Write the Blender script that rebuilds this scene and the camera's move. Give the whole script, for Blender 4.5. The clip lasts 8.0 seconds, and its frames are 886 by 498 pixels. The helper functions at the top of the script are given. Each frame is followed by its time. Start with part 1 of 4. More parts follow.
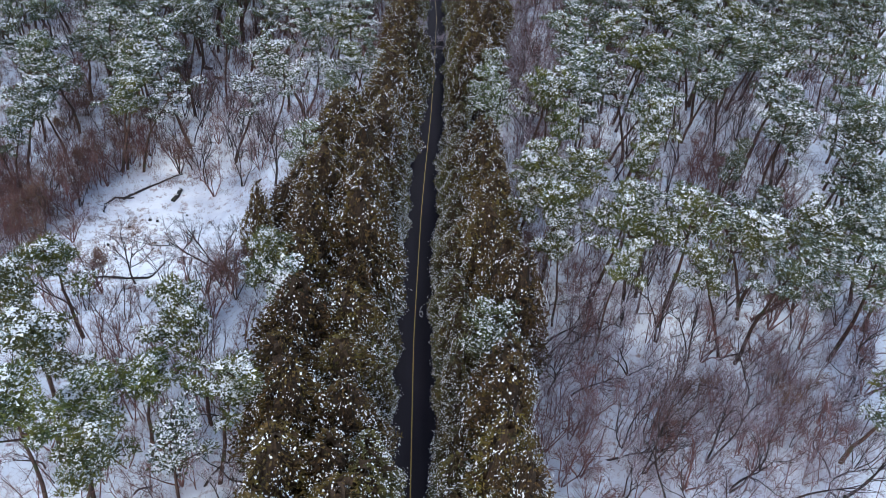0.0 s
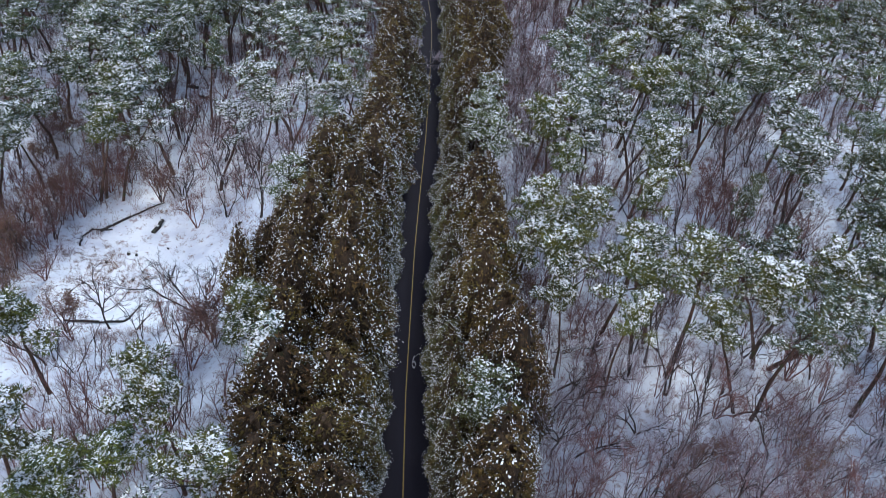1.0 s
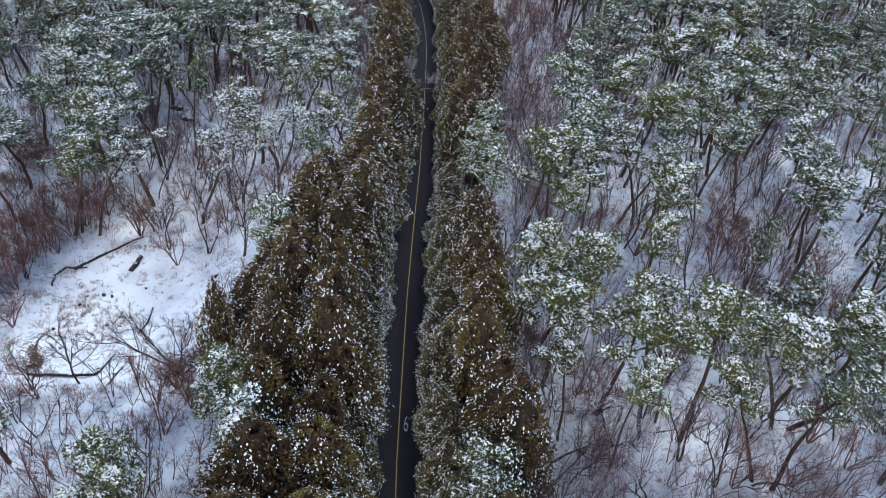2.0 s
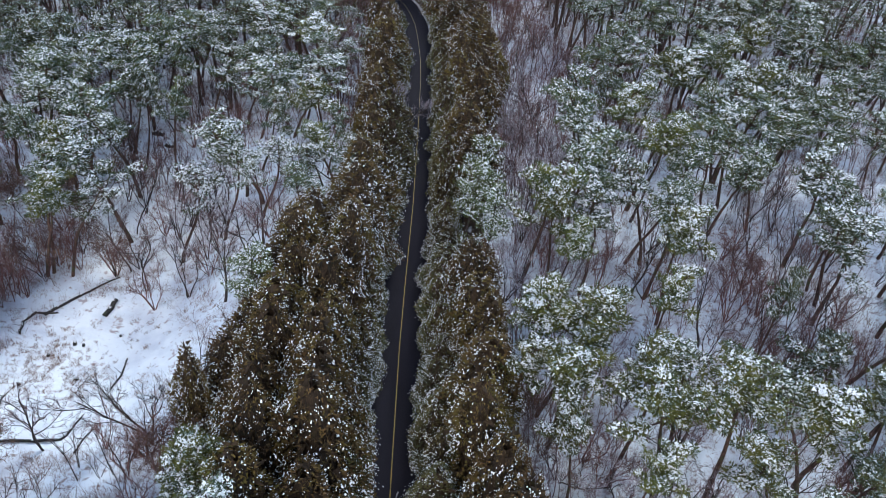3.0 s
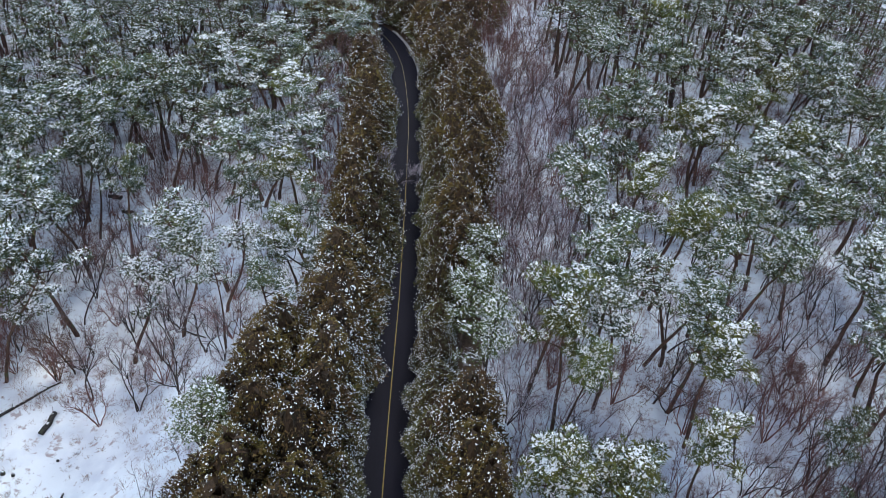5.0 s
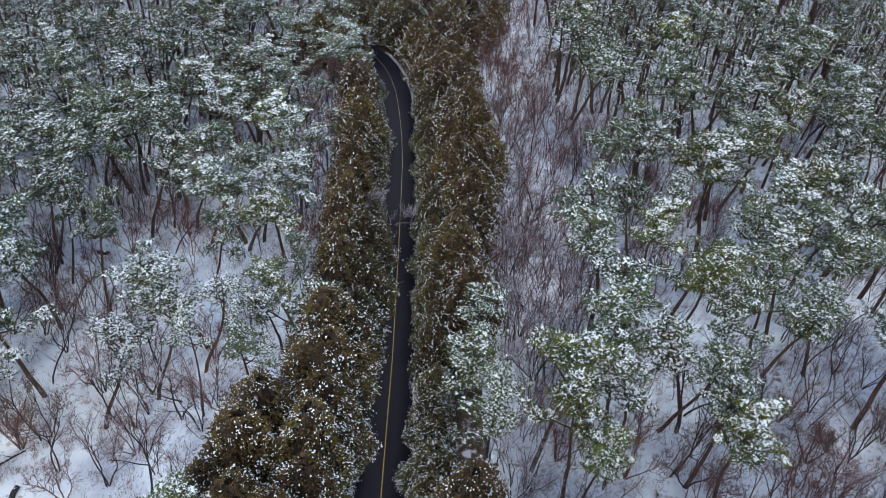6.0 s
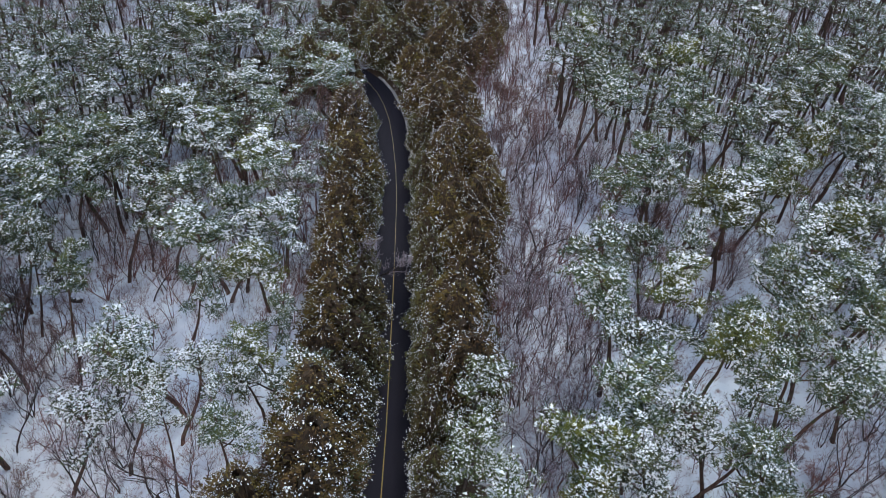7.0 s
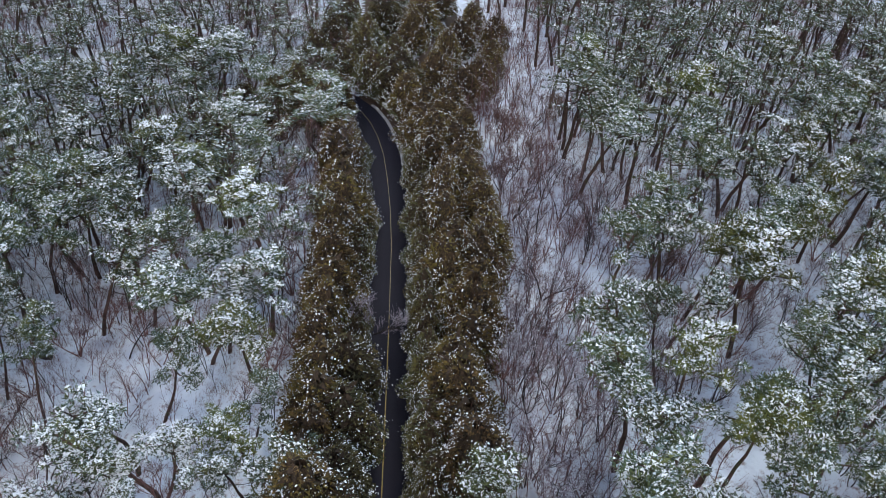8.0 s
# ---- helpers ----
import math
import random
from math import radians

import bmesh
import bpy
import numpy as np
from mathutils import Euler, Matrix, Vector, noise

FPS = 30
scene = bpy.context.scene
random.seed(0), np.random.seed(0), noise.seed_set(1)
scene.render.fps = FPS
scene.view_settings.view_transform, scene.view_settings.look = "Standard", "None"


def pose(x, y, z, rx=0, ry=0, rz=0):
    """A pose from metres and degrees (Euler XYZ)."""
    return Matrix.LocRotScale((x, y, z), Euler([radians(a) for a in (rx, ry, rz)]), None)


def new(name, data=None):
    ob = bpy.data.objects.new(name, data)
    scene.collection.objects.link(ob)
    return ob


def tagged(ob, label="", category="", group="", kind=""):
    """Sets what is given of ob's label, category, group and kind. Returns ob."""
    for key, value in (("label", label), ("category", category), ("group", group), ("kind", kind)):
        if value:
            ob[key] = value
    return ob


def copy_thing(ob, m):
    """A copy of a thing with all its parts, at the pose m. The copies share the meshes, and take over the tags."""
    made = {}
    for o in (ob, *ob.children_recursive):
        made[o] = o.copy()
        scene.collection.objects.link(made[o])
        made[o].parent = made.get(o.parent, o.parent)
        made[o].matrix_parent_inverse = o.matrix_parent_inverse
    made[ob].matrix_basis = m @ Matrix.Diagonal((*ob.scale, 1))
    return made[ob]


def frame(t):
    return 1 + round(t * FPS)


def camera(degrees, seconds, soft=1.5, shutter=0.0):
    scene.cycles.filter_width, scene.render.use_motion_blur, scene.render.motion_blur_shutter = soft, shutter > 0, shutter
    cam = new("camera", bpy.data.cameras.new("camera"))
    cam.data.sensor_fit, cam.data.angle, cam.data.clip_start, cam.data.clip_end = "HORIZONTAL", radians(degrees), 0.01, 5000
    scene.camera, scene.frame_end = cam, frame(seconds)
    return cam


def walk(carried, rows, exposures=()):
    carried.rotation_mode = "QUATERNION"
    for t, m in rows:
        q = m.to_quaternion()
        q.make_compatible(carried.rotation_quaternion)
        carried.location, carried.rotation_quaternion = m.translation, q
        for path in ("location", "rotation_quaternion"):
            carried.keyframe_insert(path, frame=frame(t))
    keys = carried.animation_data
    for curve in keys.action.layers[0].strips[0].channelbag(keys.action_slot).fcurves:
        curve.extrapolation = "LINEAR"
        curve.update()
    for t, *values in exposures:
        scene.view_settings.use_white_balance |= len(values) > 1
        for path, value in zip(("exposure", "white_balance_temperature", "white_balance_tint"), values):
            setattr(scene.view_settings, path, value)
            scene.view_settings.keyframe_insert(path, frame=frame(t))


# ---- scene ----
cam = camera(55.7, 8.0, soft=0.7)
PATH = [
    (0.0, -2.150, -0.044, 82.806, 51.327, -4.733, -0.680),
    (0.5, -1.773, 4.998, 82.749, 51.301, -4.726, -0.740),
    (1.0, -1.413, 10.208, 82.689, 51.276, -4.718, -0.817),
    (1.5, -1.071, 15.564, 82.629, 51.252, -4.709, -0.908),
    (2.0, -0.747, 21.050, 82.567, 51.230, -4.700, -1.014),
    (2.5, -0.442, 26.649, 82.503, 51.208, -4.689, -1.133),
    (3.0, -0.154, 32.346, 82.438, 51.189, -4.678, -1.265),
    (3.5, 0.115, 38.130, 82.371, 51.170, -4.666, -1.407),
    (4.0, 0.367, 43.988, 82.303, 51.153, -4.653, -1.560),
    (4.5, 0.600, 49.912, 82.234, 51.137, -4.639, -1.722),
    (5.0, 0.814, 55.895, 82.162, 51.122, -4.624, -1.891),
    (5.5, 1.011, 61.931, 82.090, 51.108, -4.608, -2.068),
    (6.0, 1.189, 68.018, 82.016, 51.096, -4.592, -2.251),
    (6.5, 1.348, 74.153, 81.940, 51.085, -4.574, -2.439),
    (7.0, 1.489, 80.337, 81.863, 51.076, -4.556, -2.632),
    (7.5, 1.612, 86.571, 81.784, 51.067, -4.537, -2.827),
    (8.0, 1.716, 92.859, 81.704, 51.060, -4.517, -3.024),
]
walk(cam, [(t, pose(x, y, z, rx, ry, rz)) for t, x, y, z, rx, ry, rz in PATH],
     exposures=[(0.0, 1.12, 5930, 8), (4.0, 1.14, 5980, 4), (8.0, 1.14, 6150, 6)])

# ---- light: a bright overcast winter sky ----
world = bpy.data.worlds.new("world")
scene.world = world
world.use_nodes = True
sky = world.node_tree.nodes.new("ShaderNodeTexSky")
sky.sky_type, sky.sun_disc = "NISHITA", False
sky.sun_elevation, sky.sun_rotation = radians(38), radians(200)
sky.air_density, sky.dust_density, sky.ozone_density = 1.0, 2.0, 1.0
world.node_tree.links.new(sky.outputs[0], world.node_tree.nodes["Background"].inputs[0])
world.node_tree.nodes["Background"].inputs[1].default_value = 0.12
sun = new("sun", bpy.data.lights.new("sun", "SUN"))
sun.data.energy, sun.data.angle, sun.data.color = 1.2, radians(25), (1.0, 0.96, 0.9)
sun.matrix_world = pose(0, 0, 150, 52, 0, 160)

# ---- materials ----
def material(name, rough=0.8):
    m = bpy.data.materials.new(name)
    m.use_nodes = True
    b = m.node_tree.nodes["Principled BSDF"]
    b.inputs["Roughness"].default_value = rough
    b.inputs["Specular IOR Level"].default_value = 0.25
    return m, m.node_tree, b


def add(tree, kind, **sockets):
    n = tree.nodes.new(kind)
    for key, value in sockets.items():
        n.inputs[key].default_value = value
    return n


def mix(tree, fac, a, b):
    """A colour mix; each of fac, a, b is a socket or a value."""
    n = tree.nodes.new("ShaderNodeMix")
    n.data_type = "RGBA"
    for slot, value in ((0, fac), (6, a), (7, b)):
        if isinstance(value, (tuple, float, int)):
            n.inputs[slot].default_value = (*value, 1) if isinstance(value, tuple) else value
        else:
            tree.links.new(value, n.inputs[slot])
    return n.outputs[2]


def grain(tree, scale, low, high, detail=4.0, stretch=None):
    """Noise in metres, pressed between low and high to 0..1."""
    geo = tree.nodes.new("ShaderNodeNewGeometry")
    n = add(tree, "ShaderNodeTexNoise", Scale=scale, Detail=detail)
    if stretch:
        mp = tree.nodes.new("ShaderNodeMapping")
        mp.inputs["Scale"].default_value = stretch
        tree.links.new(geo.outputs["Position"], mp.inputs[0])
        tree.links.new(mp.outputs[0], n.inputs["Vector"])
    else:
        tree.links.new(geo.outputs["Position"], n.inputs["Vector"])
    r = add(tree, "ShaderNodeMapRange")
    r.inputs[1].default_value, r.inputs[2].default_value = low, high
    tree.links.new(n.outputs[0], r.inputs[0])
    return r.outputs[0]


def relief(tree, b, height, depth, strength=0.6):
    n = add(tree, "ShaderNodeBump", Strength=strength, Distance=depth)
    tree.links.new(height, n.inputs["Height"])
    tree.links.new(n.outputs[0], b.inputs["Normal"])


def per_object(tree, low, high):
    n = tree.nodes.new("ShaderNodeObjectInfo")
    r = add(tree, "ShaderNodeMapRange")
    r.inputs[3].default_value, r.inputs[4].default_value = low, high
    tree.links.new(n.outputs["Random"], r.inputs[0])
    return r.outputs[0]


def per_island(tree, low, high):
    n = tree.nodes.new("ShaderNodeNewGeometry")
    r = add(tree, "ShaderNodeMapRange")
    r.inputs[3].default_value, r.inputs[4].default_value = low, high
    tree.links.new(n.outputs["Random Per Island"], r.inputs[0])
    return r.outputs[0]


def foliage(name, dark, light, old, old_share, rough=0.7, frosted=0.0):
    """Leaves: two greens mixed leaf by leaf, with a share of bronzed or withered growth that differs from tree to tree."""
    m, tree, b = material(name, rough)
    c = mix(tree, per_island(tree, 0.0, 1.0), dark, light)
    c = mix(tree, grain(tree, 0.55, 0.50 - old_share, 0.90 - old_share), c, old)
    h = tree.nodes.new("ShaderNodeHueSaturation")
    tree.links.new(per_object(tree, 0.75, 1.3), h.inputs["Value"])
    tree.links.new(per_object(tree, 0.485, 0.515), h.inputs["Hue"])
    tree.links.new(c, h.inputs["Color"])
    c = h.outputs[0]
    if frosted:
        dust = add(tree, "ShaderNodeMapRange")
        dust.inputs[1].default_value, dust.inputs[2].default_value = 1 - frosted, 1 - 0.4 * frosted
        tree.links.new(per_island(tree, 0.0, 1.0), dust.inputs[0])
        c = mix(tree, dust.outputs[0], c, (0.27, 0.34, 0.33))
    tree.links.new(c, b.inputs["Base Color"])
    return m


def bark(name, dark, light, moss, moss_share):
    m, tree, b = material(name, 0.9)
    c = mix(tree, grain(tree, 5.0, 0.35, 0.65, 6.0, (1, 1, 0.25)), dark, light)
    c = mix(tree, grain(tree, 0.8, 0.62 - moss_share, 0.75 - moss_share), c, moss)
    h = tree.nodes.new("ShaderNodeHueSaturation")
    tree.links.new(per_object(tree, 0.7, 1.35), h.inputs["Value"])
    tree.links.new(c, h.inputs["Color"])
    tree.links.new(h.outputs[0], b.inputs["Base Color"])
    relief(tree, b, grain(tree, 9.0, 0.3, 0.7, 6.0, (1, 1, 0.2)), 0.03)
    return m


def snow_ground_material():
    """Thin snow over leaf litter under the trees; deep clean snow in the open hollow."""
    m, tree, b = material("snow_with_litter", 0.6)
    c = mix(tree, grain(tree, 0.05, 0.35, 0.65, 3.0), (0.82, 0.87, 0.92), (0.68, 0.74, 0.82))
    c = mix(tree, grain(tree, 0.22, 0.42, 0.66, 8.0), c, (0.54, 0.56, 0.63))
    c = mix(tree, grain(tree, 1.1, 0.56, 0.72, 9.0), c, (0.26, 0.19, 0.18))
    open_snow = mix(tree, grain(tree, 0.2, 0.45, 0.7, 6.0), (0.84, 0.87, 0.90), (0.66, 0.69, 0.75))
    open_snow = mix(tree, grain(tree, 0.9, 0.60, 0.68, 10.0), open_snow, (0.44, 0.38, 0.38))
    geo = tree.nodes.new("ShaderNodeNewGeometry")
    place = add(tree, "ShaderNodeMapping")
    place.inputs["Location"].default_value = (42 / 15.0, -118 / 20.0, 0)
    place.inputs["Scale"].default_value = (1 / 15.0, 1 / 20.0, 0)
    tree.links.new(geo.outputs["Position"], place.inputs[0])
    size = tree.nodes.new("ShaderNodeVectorMath")
    size.operation = "LENGTH"
    tree.links.new(place.outputs[0], size.inputs[0])
    place2 = add(tree, "ShaderNodeMapping")
    place2.inputs["Location"].default_value = (37 / 18.0, -162 / 23.0, 0)
    place2.inputs["Scale"].default_value = (1 / 18.0, 1 / 23.0, 0)
    tree.links.new(geo.outputs["Position"], place2.inputs[0])
    size2 = tree.nodes.new("ShaderNodeVectorMath")
    size2.operation = "LENGTH"
    tree.links.new(place2.outputs[0], size2.inputs[0])
    least = tree.nodes.new("ShaderNodeMath")
    least.operation = "MINIMUM"
    tree.links.new(size.outputs["Value"], least.inputs[0])
    tree.links.new(size2.outputs["Value"], least.inputs[1])
    ragged = tree.nodes.new("ShaderNodeMath")
    ragged.operation = "MULTIPLY_ADD"
    tree.links.new(grain(tree, 0.16, 0.25, 0.75, 6.0), ragged.inputs[0])
    ragged.inputs[1].default_value = 0.6
    tree.links.new(least.outputs[0], ragged.inputs[2])
    edge = add(tree, "ShaderNodeMapRange")
    edge.inputs[1].default_value, edge.inputs[2].default_value = 1.05, 1.45
    tree.links.new(ragged.outputs[0], edge.inputs[0])
    c = mix(tree, edge.outputs[0], open_snow, c)
    tree.links.new(c, b.inputs["Base Color"])
    relief(tree, b, grain(tree, 1.2, 0.2, 0.8, 8.0), 0.10, 0.6)
    return m


def litter_material():
    m, tree, b = material("needle_litter", 0.9)
    c = mix(tree, grain(tree, 3.0, 0.3, 0.7, 8.0), (0.035, 0.024, 0.018), (0.085, 0.055, 0.035))
    c = mix(tree, grain(tree, 0.5, 0.60, 0.70, 8.0), c, (0.55, 0.56, 0.60))
    tree.links.new(c, b.inputs["Base Color"])
    relief(tree, b, grain(tree, 8.0, 0.3, 0.7, 8.0), 0.05)
    return m


def snow_material():
    m, tree, b = material("fresh_snow", 0.55)
    c = mix(tree, per_island(tree, 0.0, 1.0), (0.80, 0.82, 0.84), (0.92, 0.93, 0.94))
    tree.links.new(c, b.inputs["Base Color"])
    relief(tree, b, grain(tree, 12.0, 0.3, 0.7), 0.03)
    return m


def asphalt_material():
    m, tree, b = material("wet_asphalt", 0.9)
    b.inputs["Specular IOR Level"].default_value = 0.12
    c = mix(tree, grain(tree, 40.0, 0.3, 0.7, 2.0), (0.011, 0.010, 0.014), (0.022, 0.020, 0.027))
    c = mix(tree, grain(tree, 0.25, 0.4, 0.7, 5.0, (1, 0.15, 1)), c, (0.024, 0.022, 0.031))
    tree.links.new(c, b.inputs["Base Color"])
    relief(tree, b, grain(tree, 60.0, 0.3, 0.7, 2.0), 0.01, 0.4)
    return m


def paint_material(name, colour, worn):
    m, tree, b = material(name, 0.6)
    c = mix(tree, grain(tree, 3.0, 0.62 - worn, 0.8 - worn, 6.0), colour, (0.06, 0.055, 0.05))
    tree.links.new(c, b.inputs["Base Color"])
    return m


SNOW_GROUND, LITTER, SNOW = snow_ground_material(), litter_material(), snow_material()
ASPHALT = asphalt_material()
YELLOW = paint_material("yellow_line_paint", (0.25, 0.17, 0.036), 0.08)
FADED = paint_material("faded_line_paint", (0.20, 0.155, 0.07), 0.16)
WHITE_PAINT = paint_material("worn_white_paint", (0.30, 0.30, 0.31), 0.16)
CONCRETE = bark("grey_concrete", (0.20, 0.20, 0.21), (0.32, 0.32, 0.33), (0.6, 0.62, 0.65), 0.1)
PINE_NEEDLES = foliage("pine_needles", (0.020, 0.028, 0.014), (0.100, 0.130, 0.066), (0.15, 0.145, 0.04), 0.08, 0.7, 0.2)
LUSH_NEEDLES = foliage("young_pine_needles", (0.018, 0.025, 0.009), (0.100, 0.122, 0.044), (0.17, 0.160, 0.028), 0.13, 0.7, 0.1)
CEDAR_GREEN = foliage("cedar_sprays_green", (0.030, 0.040, 0.018), (0.095, 0.115, 0.050), (0.14, 0.12, 0.02), 0.10)
CEDAR_MIXED = foliage("cedar_sprays_mixed", (0.034, 0.036, 0.016), (0.105, 0.100, 0.044), (0.14, 0.10, 0.02), 0.10)
CEDAR_BRONZE = foliage("cedar_sprays_bronze", (0.043, 0.026, 0.010), (0.132, 0.079, 0.029), (0.14, 0.110, 0.018), 0.08)
WITHERED = foliage("withered_leaves", (0.07, 0.035, 0.022), (0.19, 0.105, 0.07), (0.15, 0.10, 0.06), 0.05)
BROADLEAF = foliage("evergreen_leaves", (0.035, 0.05, 0.016), (0.115, 0.145, 0.045), (0.15, 0.16, 0.04), 0.02, 0.5)
PINE_BARK = bark("pine_bark", (0.034, 0.021, 0.018), (0.10, 0.058, 0.044), (0.05, 0.055, 0.025), 0.06)
CEDAR_BARK = bark("cedar_bark", (0.06, 0.035, 0.025), (0.12, 0.07, 0.05), (0.05, 0.05, 0.03), 0.02)
# dead inner sprays, coloured dark to hold the shade deep in the crown
CEDAR_INNER_SHADE = bark("dead_shaded_inner_sprays", (0.028, 0.018, 0.011), (0.06, 0.038, 0.022), (0.045, 0.042, 0.02), 0.02)
GREY_BARK = bark("grey_brown_bark", (0.022, 0.017, 0.016), (0.055, 0.042, 0.040), (0.04, 0.045, 0.025), 0.04)
RED_BARK = bark("red_brown_bark", (0.095, 0.053, 0.052), (0.20, 0.115, 0.112), (0.25, 0.21, 0.23), 0.14)
RUSSET_BARK = bark("russet_twigs", (0.11, 0.052, 0.046), (0.225, 0.115, 0.10), (0.21, 0.15, 0.16), 0.08)
FROST_TWIG = bark("frosted_twigs", (0.22, 0.17, 0.19), (0.45, 0.40, 0.46), (0.58, 0.56, 0.62), 0.08)
SCRUB = bark("scrub_twigs", (0.13, 0.075, 0.058), (0.26, 0.17, 0.145), (0.32, 0.28, 0.29), 0.05)
DRY_GRASS = bark("dry_grass_blades", (0.20, 0.10, 0.06), (0.34, 0.21, 0.13), (0.4, 0.36, 0.32), 0.02)
WET_WOOD = bark("wet_dead_wood", (0.02, 0.018, 0.018), (0.05, 0.045, 0.042), (0.06, 0.065, 0.04), 0.05)


# ---- mesh tools ----
class Geo:
    """Gathers triangles, each with a material slot."""

    def __init__(self):
        self.v, self.f, self.m, self.n = [], [], [], 0

    def put(self, v, f, slot=0):
        v, f = np.asarray(v, float).reshape(-1, 3), np.asarray(f, int).reshape(-1, 3)
        self.v.append(v), self.f.append(f + self.n), self.m.append(np.full(len(f), slot))
        self.n += len(v)

    def arrays(self):
        return np.concatenate(self.v), np.concatenate(self.f), np.concatenate(self.m)

    def mesh(self, name, materials, smooth=False):
        v, f, m = self.arrays()
        me = bpy.data.meshes.new(name)
        me.vertices.add(len(v)), me.loops.add(len(f) * 3), me.polygons.add(len(f))
        me.vertices.foreach_set("co", v.ravel())
        me.loops.foreach_set("vertex_index", f.ravel().astype(np.int32))
        me.polygons.foreach_set("loop_start", np.arange(0, len(f) * 3, 3, dtype=np.int32))
        me.polygons.foreach_set("material_index", m.astype(np.int32))
        me.polygons.foreach_set("use_smooth", np.full(len(f), smooth))
        for mat in materials:
            me.materials.append(mat)
        me.update(calc_edges=True)
        me.validate()
        return me


def part(name, geo, materials, parent, label="", smooth=False):
    ob = new(name, geo.mesh(name, materials, smooth))
    ob.parent = parent
    return tagged(ob, label)


def unit(v):
    v = np.asarray(v, float)
    return v / np.maximum(np.linalg.norm(v, axis=-1, keepdims=True), 1e-9)


def tube(geo, points, radii, sides=5, slot=0):
    """A tapering branch along points; a last radius of 0 ends it in a tip."""
    p = np.asarray(points, float)
    d = unit(np.gradient(p, axis=0))
    side = unit(np.cross(d, (0.31, 0.87, 0.38)))
    up = np.cross(side, d)
    a = np.linspace(0, 2 * np.pi, sides, endpoint=False)
    r = np.asarray(radii, float)[:, None, None]
    v = p[:, None] + r * (np.cos(a)[None, :, None] * side[:, None] + np.sin(a)[None, :, None] * up[:, None])
    i, k = np.meshgrid(np.arange(len(p) - 1), np.arange(sides), indexing="ij")
    q = [i * sides + k, i * sides + (k + 1) % sides, (i + 1) * sides + (k + 1) % sides, (i + 1) * sides + k]
    f = np.concatenate([np.stack((q[0], q[1], q[2]), -1).reshape(-1, 3), np.stack((q[0], q[2], q[3]), -1).reshape(-1, 3)])
    geo.put(v, f, slot)


def twigs(geo, start, way, length, radius, slot=0):
    """Many thin three-sided twigs that taper to a point."""
    n = len(start)
    way = unit(way)
    side = unit(np.cross(way, (0.3, 0.5, 0.81)))
    up = np.cross(side, way)
    ring = [start + radius[:, None] * (math.cos(a) * side + math.sin(a) * up) for a in (0, 2.09, 4.19)]
    v = np.stack([*ring, start + way * length[:, None]], 1)
    f = np.array([[0, 1, 3], [1, 2, 3], [2, 0, 3]])[None] + 4 * np.arange(n)[:, None, None]
    geo.put(v, f, slot)


def leaves(geo, rng, at, way, length, width, slot=0):
    """Small pointed sprays, each turned at random about its way."""
    n = len(at)
    way = unit(way)
    side = unit(np.cross(way, rng.normal(size=(n, 3)))) * (width * 0.5)[:, None]
    v = np.stack([at + side, at - side, at + way * length[:, None]], 1)
    geo.put(v, np.arange(3 * n).reshape(n, 3), slot)


def lumps(geo, rng, at, radius, flat=0.5, slot=0, lean=None, e=4):
    """Small pillows of snow with an uneven rim and a raised top."""
    n = len(at)
    a = np.linspace(0, 2 * np.pi, e, endpoint=False)[None] + rng.uniform(0, 6.3, (n, 1)) + rng.uniform(-0.35, 0.35, (n, e))
    r = radius[:, None] * rng.uniform(0.55, 1.3, (n, e))
    stretch = rng.uniform(0.35, 0.9, (n, 1))
    x, y = r * np.cos(a), r * np.sin(a) * stretch
    t = rng.uniform(0, 6.3, (n, 1))
    x, y = x * np.cos(t) - y * np.sin(t), x * np.sin(t) + y * np.cos(t)
    z = rng.uniform(-0.2, 0.2, (n, e)) * radius[:, None]
    if lean is not None:
        z -= (x * lean[:, :1] + y * lean[:, 1:2])
    rim = np.stack([x, y, z], -1)
    top = np.zeros((n, 1, 3))
    top[:, 0, 2] = flat * radius
    v = at[:, None] + np.concatenate([rim, top], 1)
    k = np.arange(e)
    f = np.stack([k, (k + 1) % e, np.full(e, e)], -1)[None] + (e + 1) * np.arange(n)[:, None, None]
    geo.put(v, f, slot)


def bend(rng, start, way, length, count, wander, rise=0.0):
    """A wandering line of count points."""
    p, d = [np.asarray(start, float)], unit(way)
    for _ in range(count - 1):
        d = unit(d + rng.normal(0, wander, 3) + (0, 0, rise))
        p.append(p[-1] + d * length / (count - 1))
    return np.array(p)


# ---- the lie of the land ----
def ease(a, b, x):
    t = np.clip((x - a) / (b - a), 0, 1)
    return t * t * (3 - 2 * t)


ROAD_Y = [-400, 57, 83, 95, 113, 126, 147, 168, 181, 197, 207, 217, 225, 231, 236, 240, 244, 248, 253, 266]
ROAD_X = [1.6, 1.6, 1.6, 1.9, 2.4, 3.0, 4.1, 4.8, 5.2, 5.6, 5.5, 5.0, 4.3, 3.2, 1.8, 0.0, -3, -8, -18, -62]


def road_x(y):
    return np.interp(y, ROAD_Y, ROAD_X)


